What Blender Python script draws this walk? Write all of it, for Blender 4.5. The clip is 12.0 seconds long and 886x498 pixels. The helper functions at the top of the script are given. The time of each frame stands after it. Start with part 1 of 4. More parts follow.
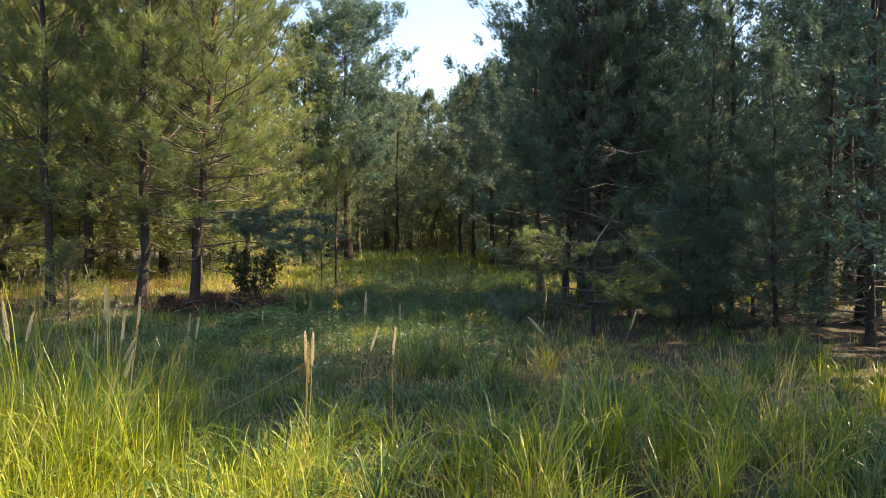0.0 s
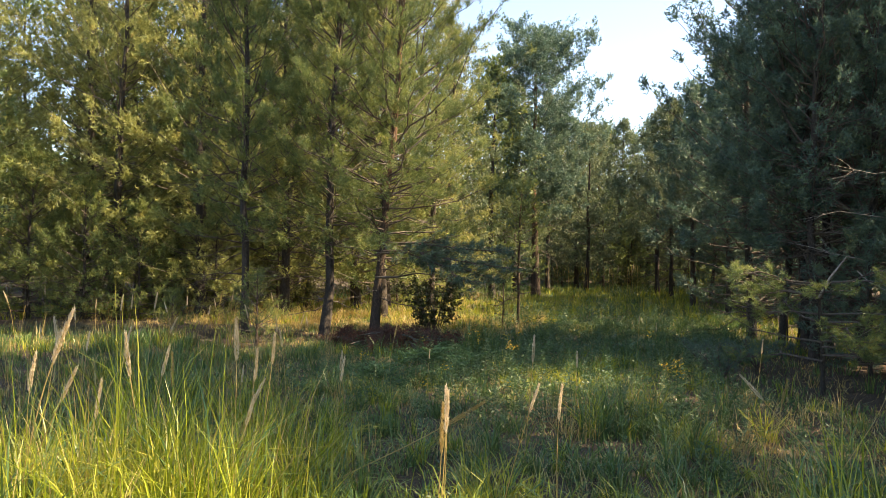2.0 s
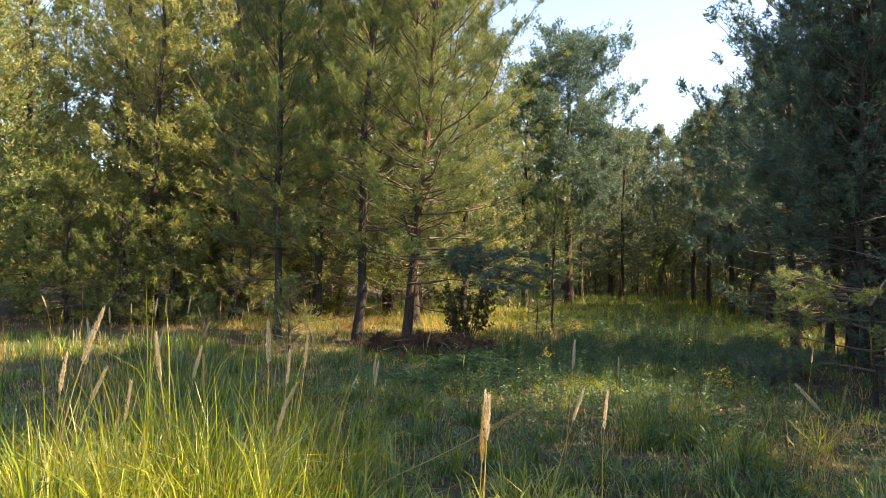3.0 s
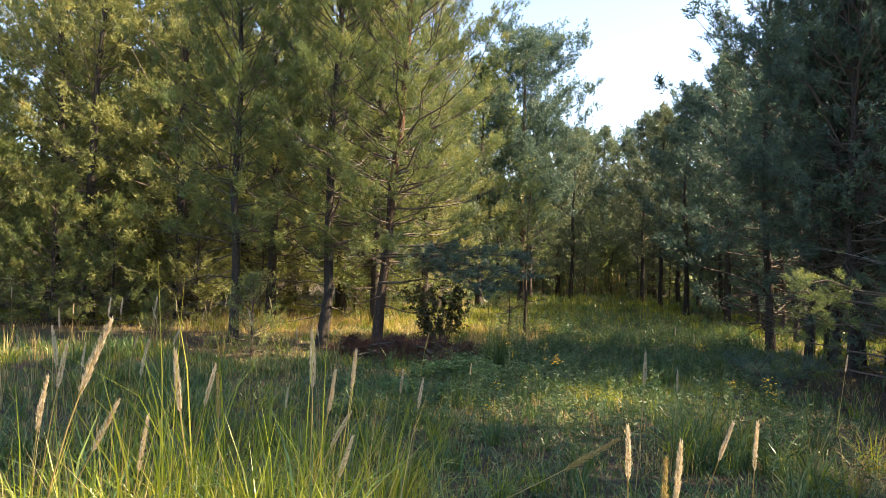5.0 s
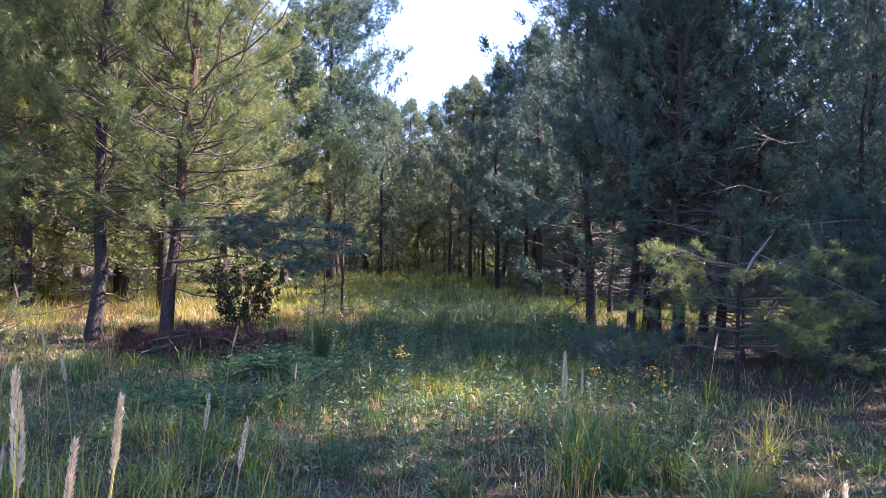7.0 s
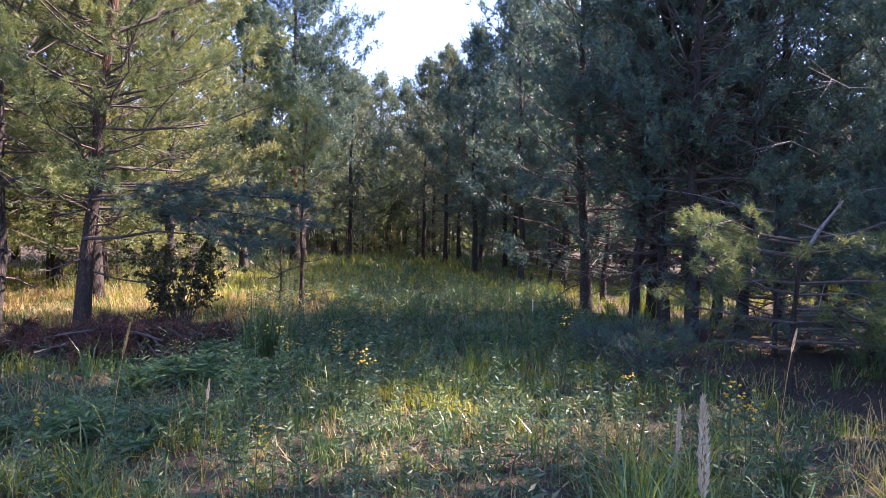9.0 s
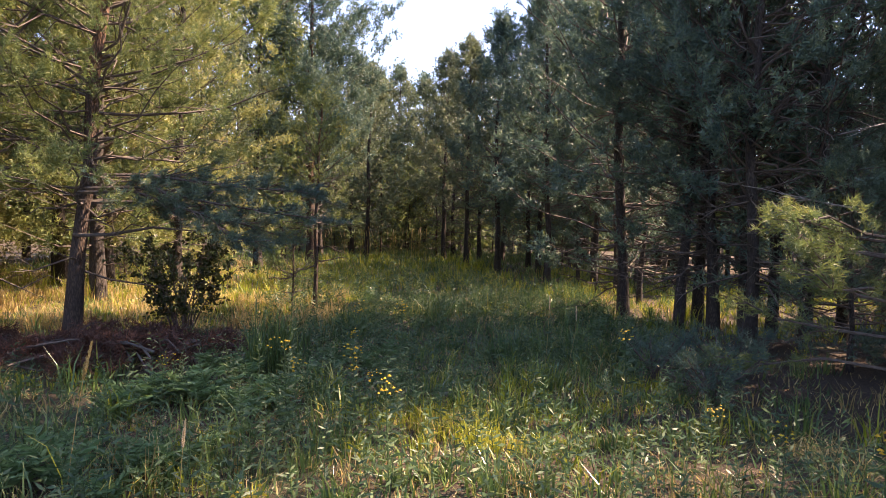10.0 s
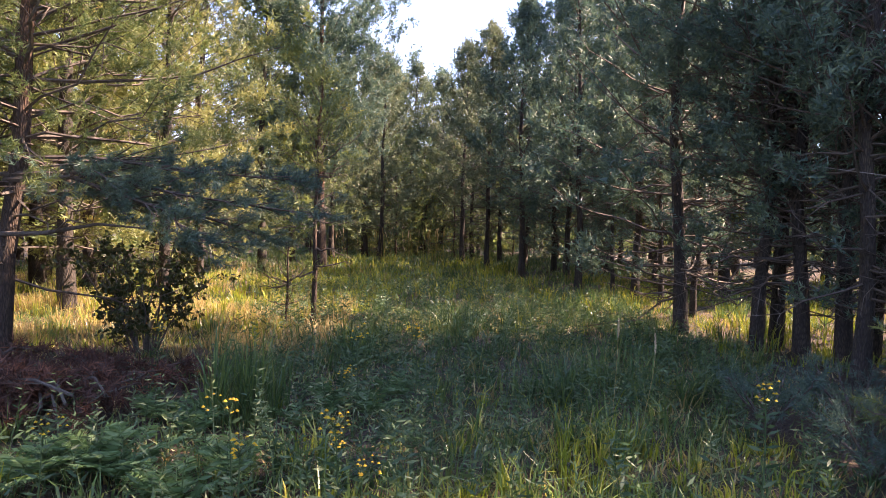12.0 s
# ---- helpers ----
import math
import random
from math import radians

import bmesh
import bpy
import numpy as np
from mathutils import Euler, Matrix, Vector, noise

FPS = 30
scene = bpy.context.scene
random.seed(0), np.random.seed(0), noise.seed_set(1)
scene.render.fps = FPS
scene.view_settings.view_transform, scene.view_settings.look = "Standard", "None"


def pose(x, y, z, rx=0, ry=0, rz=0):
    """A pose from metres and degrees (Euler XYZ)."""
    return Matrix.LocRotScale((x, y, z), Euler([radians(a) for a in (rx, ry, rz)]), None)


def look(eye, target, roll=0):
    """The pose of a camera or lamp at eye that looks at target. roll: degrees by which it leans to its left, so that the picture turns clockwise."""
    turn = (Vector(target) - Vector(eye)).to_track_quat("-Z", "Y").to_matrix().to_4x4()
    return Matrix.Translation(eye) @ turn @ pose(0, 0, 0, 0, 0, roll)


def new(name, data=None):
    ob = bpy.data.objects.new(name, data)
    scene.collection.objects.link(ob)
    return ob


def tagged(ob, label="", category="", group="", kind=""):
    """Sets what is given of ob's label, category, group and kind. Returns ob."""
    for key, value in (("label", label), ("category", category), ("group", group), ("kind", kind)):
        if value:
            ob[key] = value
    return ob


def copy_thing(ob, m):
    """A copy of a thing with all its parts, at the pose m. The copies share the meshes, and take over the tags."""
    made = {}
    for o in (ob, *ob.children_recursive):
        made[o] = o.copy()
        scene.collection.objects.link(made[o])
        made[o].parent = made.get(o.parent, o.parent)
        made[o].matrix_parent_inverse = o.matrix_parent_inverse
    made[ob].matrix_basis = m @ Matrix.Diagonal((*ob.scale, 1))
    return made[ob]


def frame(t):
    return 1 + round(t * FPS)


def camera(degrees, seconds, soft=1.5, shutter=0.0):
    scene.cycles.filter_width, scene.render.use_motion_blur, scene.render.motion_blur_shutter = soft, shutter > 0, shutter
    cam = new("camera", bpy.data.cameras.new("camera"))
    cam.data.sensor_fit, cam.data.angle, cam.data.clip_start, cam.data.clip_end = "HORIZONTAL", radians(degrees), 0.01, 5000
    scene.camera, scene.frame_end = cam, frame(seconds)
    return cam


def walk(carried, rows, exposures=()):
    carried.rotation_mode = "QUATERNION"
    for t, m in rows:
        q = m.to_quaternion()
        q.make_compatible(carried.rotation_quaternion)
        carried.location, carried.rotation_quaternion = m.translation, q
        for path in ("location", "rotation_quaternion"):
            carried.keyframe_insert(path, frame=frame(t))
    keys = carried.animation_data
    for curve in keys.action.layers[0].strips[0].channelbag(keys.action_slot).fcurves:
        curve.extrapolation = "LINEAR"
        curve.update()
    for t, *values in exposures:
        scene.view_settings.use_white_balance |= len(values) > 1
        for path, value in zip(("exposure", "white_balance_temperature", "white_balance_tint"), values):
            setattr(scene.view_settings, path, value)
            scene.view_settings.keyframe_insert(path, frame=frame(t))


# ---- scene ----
cam = camera(64.6, 12.0, 0.35)
# seconds, eye, target, roll
PATH = [
    (0, (0.05, 0.127, 1.687), (0.033, 2.126, 1.615), 0.2),
    (0.5, (0.065, 0.393, 1.658), (-0.171, 2.378, 1.613), 0.6),
    (1, (0.034, 0.694, 1.671), (-0.356, 2.656, 1.642), 0.7),
    (1.5, (0.077, 0.936, 1.65), (-0.383, 2.882, 1.648), 0.6),
    (2, (0.113, 1.091, 1.655), (-0.443, 3.012, 1.677), 0.9),
    (2.5, (0.124, 1.187, 1.634), (-0.522, 3.079, 1.677), 0.9),
    (4.5, (-0.733, 1.541, 1.567), (-1.292, 3.461, 1.611), 1.8),
    (5, (-0.953, 1.808, 1.589), (-1.412, 3.754, 1.633), 1.6),
    (5.5, (-1.253, 2.054, 1.559), (-1.48, 4.041, 1.596), 1.5),
    (6, (-1.35, 2.472, 1.518), (-1.364, 4.472, 1.538), 1.3),
    (6.5, (-1.398, 2.838, 1.541), (-1.33, 4.837, 1.546), 1.1),
    (7, (-1.447, 3.297, 1.545), (-1.342, 5.294, 1.535), 1.1),
    (7.5, (-1.391, 3.691, 1.528), (-1.2, 5.682, 1.496), 0.9),
    (9.5, (-1.421, 5.541, 1.394), (-1.245, 7.532, 1.339), 1.4),
    (10, (-1.45, 6.005, 1.396), (-1.313, 7.999, 1.336), 1.3),
    (10.5, (-1.393, 6.494, 1.405), (-1.276, 8.49, 1.341), 1.4),
    (11, (-1.492, 6.942, 1.409), (-1.364, 8.937, 1.345), 1.3),
    (11.5, (-1.413, 7.343, 1.362), (-1.265, 9.337, 1.304), 1.2),
    (12, (-1.421, 7.785, 1.359), (-1.33, 9.782, 1.304), 1.5),
]
EXPOSURES = [(0.0, 1.9, 7100, 11), (2.5, 2.0, 7600, 14), (4.5, 1.98, 7400, 15), (5.5, 2.2, 6700, 20), (7.5, 2.44, 5400, 42),
             (9.5, 2.25, 6000, 42), (10.1, 2.0, 7300, 32), (10.5, 1.25, 8300, 28), (11.0, 1.86, 7900, 28), (12.0, 2.42, 6700, 36)]
walk(cam, [(t, look(eye, target, roll)) for t, eye, target, roll in PATH], exposures=EXPOSURES)

# ---- world, sun ----
SUN_AZ, SUN_EL = 78.0, 47.0      # degrees: clockwise from straight ahead (+y), and up
world = bpy.data.worlds.new("world")
scene.world = world
world.use_nodes = True
wn = world.node_tree.nodes
sky = wn.new("ShaderNodeTexSky")
sky.sky_type, sky.sun_disc = "NISHITA", False
sky.dust_density, sky.ozone_density = 0.3, 1.6
sky.sun_elevation, sky.sun_rotation = radians(SUN_EL), radians(SUN_AZ)
wn["Background"].inputs["Strength"].default_value = 0.115
world.node_tree.links.new(sky.outputs[0], wn["Background"].inputs["Color"])
sun = new("sun", bpy.data.lights.new("sun", "SUN"))
sun.data.energy, sun.data.angle, sun.data.color = 5.0, radians(0.53), (1.0, 0.85, 0.60)
a, e = radians(SUN_AZ), radians(SUN_EL)
sun.matrix_world = look((math.sin(a) * 60 * math.cos(e), math.cos(a) * 60 * math.cos(e), 60 * math.sin(e)), (0, 0, 0))


# ---- materials ----
def material(name):
    m = bpy.data.materials.new(name)
    m.use_nodes = True
    t = m.node_tree
    return m, t, t.nodes["Principled BSDF"], t.nodes["Material Output"]


def node(t, kind, **inputs):
    n = t.nodes.new(kind)
    for k, v in inputs.items():
        n.inputs[k].default_value = v
    return n


def ramp(t, source, stops):
    r = t.nodes.new("ShaderNodeValToRGB")
    el = r.color_ramp.elements
    while len(el) < len(stops):
        el.new(0.5)
    for item, (p, c) in zip(el, stops):
        item.position, item.color = p, (*c, 1)
    t.links.new(source, r.inputs[0])
    return r.outputs[0]


def leafy(name, stops, glow=0.4, gloss=0.45, scale=0.9, shift=0.35):
    """Leaf, needle or grass: a colour for each blade, drifting over the ground, with light through the blade."""
    m, t, b, out = material(name)
    geo = t.nodes.new("ShaderNodeNewGeometry")
    wide = node(t, "ShaderNodeTexNoise", Scale=scale, Detail=3.0)
    t.links.new(geo.outputs["Position"], wide.inputs["Vector"])
    mix = t.nodes.new("ShaderNodeMath")
    mix.operation = "MULTIPLY_ADD"
    mix.inputs[1].default_value = shift * 2.4
    t.links.new(wide.outputs[0], mix.inputs[0])
    sub = t.nodes.new("ShaderNodeMath")
    sub.operation = "MULTIPLY_ADD"
    sub.inputs[1].default_value, sub.inputs[2].default_value = 1 - shift, -shift * 0.7
    t.links.new(geo.outputs["Random Per Island"], sub.inputs[0])
    t.links.new(sub.outputs[0], mix.inputs[2])
    colour = ramp(t, mix.outputs[0], stops)
    t.links.new(colour, b.inputs["Base Color"])
    b.inputs["Roughness"].default_value = gloss
    b.inputs["Specular IOR Level"].default_value = 0.45
    tr = t.nodes.new("ShaderNodeBsdfTranslucent")
    t.links.new(colour, tr.inputs["Color"])
    ms = node(t, "ShaderNodeMixShader", Fac=glow)
    t.links.new(b.outputs[0], ms.inputs[1])
    t.links.new(tr.outputs[0], ms.inputs[2])
    t.links.new(ms.outputs[0], out.inputs[0])
    return m


def barky(name, low, high, line, orange=None, rise=(2.2, 4.0)):
    """Fissured bark in plates; orange: the colour of the upper trunk of an old pine."""
    m, t, b, out = material(name)
    tc = t.nodes.new("ShaderNodeTexCoord")
    mp = node(t, "ShaderNodeMapping", Scale=(1, 1, 0.22))
    t.links.new(tc.outputs["Object"], mp.inputs[0])
    vor = node(t, "ShaderNodeTexVoronoi", Scale=58.0)
    vor.feature = "DISTANCE_TO_EDGE"
    t.links.new(mp.outputs[0], vor.inputs["Vector"])
    no = node(t, "ShaderNodeTexNoise", Scale=14.0, Detail=7.0, Roughness=0.7)
    t.links.new(mp.outputs[0], no.inputs["Vector"])
    plate = ramp(t, no.outputs[0], [(0.3, low), (0.7, high)])
    if orange:
        sep = t.nodes.new("ShaderNodeSeparateXYZ")
        t.links.new(tc.outputs["Object"], sep.inputs[0])
        rg = node(t, "ShaderNodeMapRange")
        rg.inputs[1].default_value, rg.inputs[2].default_value = rise
        t.links.new(sep.outputs[2], rg.inputs[0])
        mo = t.nodes.new("ShaderNodeMix")
        mo.data_type = "RGBA"
        patch = t.nodes.new("ShaderNodeMath")
        patch.operation = "MULTIPLY"
        t.links.new(rg.outputs[0], patch.inputs[0])
        t.links.new(ramp(t, no.outputs[0], [(0.40, (0.1, 0.1, 0.1)), (0.58, (1, 1, 1))]), patch.inputs[1])
        t.links.new(patch.outputs[0], mo.inputs["Factor"])
        t.links.new(plate, mo.inputs[6])
        mo.inputs[7].default_value = (*orange, 1)
        plate = mo.outputs[2]
    crack = ramp(t, vor.outputs["Distance"], [(0.0, (0.25, 0.25, 0.25)), (0.30, (1, 1, 1))])
    mx = t.nodes.new("ShaderNodeMix")
    mx.data_type = "RGBA"
    mx.inputs[6].default_value = (*line, 1)
    t.links.new(crack, mx.inputs["Factor"])
    t.links.new(plate, mx.inputs[7])
    t.links.new(mx.outputs[2], b.inputs["Base Color"])
    b.inputs["Roughness"].default_value = 0.9
    bump = node(t, "ShaderNodeBump", Strength=0.8, Distance=0.012)
    t.links.new(crack, bump.inputs["Height"])
    t.links.new(bump.outputs[0], b.inputs["Normal"])
    return m


def plain(name, stops, scale=8.0, rough=0.85, bump_size=0.01):
    m, t, b, out = material(name)
    tc = t.nodes.new("ShaderNodeTexCoord")
    no = node(t, "ShaderNodeTexNoise", Scale=scale, Detail=6.0, Roughness=0.65)
    t.links.new(tc.outputs["Object"], no.inputs["Vector"])
    t.links.new(ramp(t, no.outputs[0], stops), b.inputs["Base Color"])
    b.inputs["Roughness"].default_value = rough
    bump = node(t, "ShaderNodeBump", Strength=0.7, Distance=bump_size)
    t.links.new(no.outputs[0], bump.inputs["Height"])
    t.links.new(bump.outputs[0], b.inputs["Normal"])
    return m


def soil(name):
    """Forest floor: brown needle litter with moss and dry straw."""
    m, t, b, out = material(name)
    geo = t.nodes.new("ShaderNodeNewGeometry")
    wide = node(t, "ShaderNodeTexNoise", Scale=0.55, Detail=4.0)
    fine = node(t, "ShaderNodeTexNoise", Scale=38.0, Detail=5.0, Roughness=0.7)
    t.links.new(geo.outputs["Position"], wide.inputs["Vector"])
    t.links.new(geo.outputs["Position"], fine.inputs["Vector"])
    litter = ramp(t, fine.outputs[0], [(0.3, (0.020, 0.013, 0.008)), (0.5, (0.055, 0.036, 0.021)), (0.72, (0.13, 0.09, 0.05))])
    moss = ramp(t, fine.outputs[0], [(0.3, (0.02, 0.025, 0.008)), (0.5, (0.06, 0.07, 0.02)), (0.75, (0.16, 0.15, 0.06))])
    mx = t.nodes.new("ShaderNodeMix")
    mx.data_type = "RGBA"
    t.links.new(ramp(t, wide.outputs[0], [(0.52, (0, 0, 0)), (0.68, (1, 1, 1))]), mx.inputs["Factor"])
    t.links.new(litter, mx.inputs[6])
    t.links.new(moss, mx.inputs[7])
    t.links.new(mx.outputs[2], b.inputs["Base Color"])
    b.inputs["Roughness"].default_value = 0.95
    bump = node(t, "ShaderNodeBump", Strength=1.0, Distance=0.03)
    t.links.new(fine.outputs[0], bump.inputs["Height"])
    t.links.new(bump.outputs[0], b.inputs["Normal"])
    return m


SOIL = soil("forest_floor")
BARK = barky("pine_bark", (0.040, 0.027, 0.020), (0.145, 0.092, 0.062), (0.02, 0.015, 0.012), (0.28, 0.135, 0.065), (2.0, 3.6))
BARK_DARK = barky("grey_pine_bark", (0.030, 0.024, 0.020), (0.115, 0.088, 0.068), (0.018, 0.015, 0.013))
TWIG = plain("twig_bark", [(0.3, (0.05, 0.038, 0.030)), (0.7, (0.145, 0.115, 0.092))], 30)
DEADWOOD = plain("bleached_dead_wood", [(0.3, (0.12, 0.10, 0.085)), (0.7, (0.34, 0.30, 0.26))], 30)
NEEDLE = leafy("pine_needles", [(0.0, (0.050, 0.088, 0.044)), (0.4, (0.125, 0.172, 0.060)), (0.8, (0.26, 0.29, 0.080)), (0.98, (0.36, 0.29, 0.08))], 0.42, 0.52, 2.4, 0.6)
# olive: pine needles lightened in colour for the sunlit left side
NEEDLE_OLIVE_LIT = leafy("sunlit_olive_needles", [(0.0, (0.11, 0.14, 0.055)), (0.4, (0.24, 0.26, 0.09)), (0.8, (0.36, 0.355, 0.115)), (0.98, (0.46, 0.34, 0.13))], 0.46, 0.52, 2.0, 0.6)
NEEDLE_GREY = leafy("grey_green_pine_needles", [(0.0, (0.06, 0.09, 0.06)), (0.5, (0.135, 0.175, 0.095)), (0.9, (0.25, 0.265, 0.125)), (1.0, (0.30, 0.25, 0.12))], 0.36, 0.52, 1.6, 0.6)
# blue-green: pine needles with shade put into the colour, mostly on the right
NEEDLE_BLUE_SHADE = leafy("shaded_blue_green_needles", [(0.0, (0.046, 0.092, 0.084)), (0.5, (0.092, 0.155, 0.112)), (0.9, (0.19, 0.25, 0.13)), (1.0, (0.30, 0.28, 0.11))], 0.36, 0.52, 2.6, 0.6)
GRASS = leafy("green_grass", [(0.0, (0.034, 0.078, 0.030)), (0.4, (0.075, 0.145, 0.046)), (0.75, (0.17, 0.225, 0.058)), (1.0, (0.42, 0.37, 0.13))], 0.30, 0.33, 1.1)
# grass with sunlight put into its colour as a yellow-green tint
GRASS_SUNLIT = leafy("sunlit_tint_grass", [(0.0, (0.075, 0.135, 0.016)), (0.5, (0.26, 0.30, 0.022)), (1.0, (0.58, 0.48, 0.10))], 0.36, 0.36, 1.8, 0.45)
STRAW = leafy("dry_straw", [(0.0, (0.22, 0.15, 0.055)), (0.5, (0.44, 0.32, 0.12)), (1.0, (0.66, 0.53, 0.26))], 0.4, 0.5, 0.6)
HERB = leafy("herb_leaves", [(0.0, (0.032, 0.070, 0.034)), (0.5, (0.072, 0.13, 0.055)), (1.0, (0.16, 0.21, 0.09))], 0.38, 0.5, 0.8)
HERB_PALE = leafy("pale_herb_leaves", [(0.0, (0.10, 0.15, 0.07)), (0.5, (0.17, 0.23, 0.10)), (1.0, (0.31, 0.36, 0.19))], 0.35, 0.5, 0.8)
FERN = leafy("feathery_leaves", [(0.0, (0.065, 0.13, 0.05)), (0.5, (0.12, 0.215, 0.075)), (1.0, (0.20, 0.30, 0.12))], 0.38, 0.5, 1.5)
PLUME = leafy("reed_plume", [(0.0, (0.58, 0.45, 0.28)), (0.5, (0.74, 0.61, 0.42)), (1.0, (0.84, 0.74, 0.56))], 0.5, 0.6)
SHRUB_LEAF = leafy("dark_shrub_leaves", [(0.0, (0.025, 0.04, 0.014)), (0.6, (0.06, 0.075, 0.022)), (1.0, (0.17, 0.11, 0.04))], 0.35, 0.4)
BLOOM = leafy("yellow_blossom", [(0.0, (0.52, 0.30, 0.01)), (1.0, (0.70, 0.46, 0.02))], 0.35, 0.6)
RUST = leafy("rust_brown_needles", [(0.0, (0.05, 0.027, 0.021)), (0.6, (0.11, 0.05, 0.034)), (1.0, (0.38, 0.15, 0.075))], 0.3, 0.6, 2.5, 0.5)


# ---- building tools ----
def mesh_of(name, verts, tris, mat, smooth=False):
    me = bpy.data.meshes.new(name)
    verts, tris = np.asarray(verts, np.float32), np.asarray(tris, np.int32)
    me.vertices.add(len(verts))
    me.vertices.foreach_set("co", verts.ravel())
    me.loops.add(tris.size)
    me.loops.foreach_set("vertex_index", tris.ravel())
    me.polygons.add(len(tris))
    me.polygons.foreach_set("loop_start", np.arange(0, tris.size, 3, dtype=np.int32))
    me.polygons.foreach_set("use_smooth", np.full(len(tris), smooth))
    me.materials.append(mat)
    me.update(calc_edges=True)
    return me


class Soup:
    """Gathers triangles for one mesh."""

    def __init__(self):
        self.v, self.f, self.n = [], [], 0

    def add(self, v, f):
        self.v.append(np.asarray(v, float).reshape(-1, 3))
        self.f.append(np.asarray(f, int).reshape(-1, 3) + self.n)
        self.n += len(self.v[-1])

    def mesh(self, name, mat, smooth=False):
        return mesh_of(name, np.concatenate(self.v), np.concatenate(self.f), mat, smooth)

    def tube(self, pts, radii, sides=5):
        pts, k = np.asarray(pts, float), len(pts)
        d = np.gradient(pts, axis=0)
        d /= np.linalg.norm(d, axis=1)[:, None] + 1e-9
        ref = np.array([0.0, 0, 1]) if abs(d[0][2]) < 0.8 else np.array([1.0, 0, 0])
        u = np.cross(d, ref)
        u /= np.linalg.norm(u, axis=1)[:, None] + 1e-9
        w = np.cross(d, u)
        a = np.arange(sides) * 2 * math.pi / sides
        ring = pts[:, None] + np.asarray(radii)[:, None, None] * (np.cos(a)[None, :, None] * u[:, None] + np.sin(a)[None, :, None] * w[:, None])
        i, j = np.meshgrid(np.arange(k - 1), np.arange(sides), indexing="ij")
        p, q = (i * sides + j).ravel(), (i * sides + (j + 1) % sides).ravel()
        f = np.concatenate([np.stack([p, q, q + sides], 1), np.stack([p, q + sides, p + sides], 1)])
        self.add(ring.reshape(-1, 3), f)


def unit(v):
    return v / (np.linalg.norm(v, axis=-1, keepdims=True) + 1e-9)


def tufts(rng, p, d, count, length, width, shoot=0.10, spread=(28, 74)):
    """Needles that stand round shoots at p pointing along d: one slim triangle each."""
    n = len(p)
    p, d = np.repeat(p, count, 0), np.repeat(d, count, 0)
    r = unit(rng.normal(size=p.shape))
    side = unit(np.cross(d, r))
    a = np.radians(rng.uniform(*spread, len(p)))[:, None]
    way = unit(d * np.cos(a) + side * np.sin(a))
    root = p + d * (rng.uniform(-0.5, 0.5, len(p)) * shoot)[:, None]
    flat = unit(np.cross(way, rng.normal(size=p.shape)))
    ln = (length * rng.uniform(0.7, 1.2, len(p)))[:, None]
    v = np.stack([root - flat * width / 2, root + flat * width / 2, root + way * ln], 1)
    return v.reshape(-1, 3), np.arange(n * count * 3).reshape(-1, 3)


def part(name, me, parent, label=""):
    ob = new(name, me)
    ob.parent = parent
    if label:
        ob["label"] = label
    return ob


def thing(name, x, y, label, category, group="", z=0.0, turn=0.0, kind=""):
    ob = new(name)
    ob.empty_display_size = 0.2
    ob.matrix_basis = pose(x, y, z, 0, 0, turn)
    return tagged(ob, label, category, group, kind)


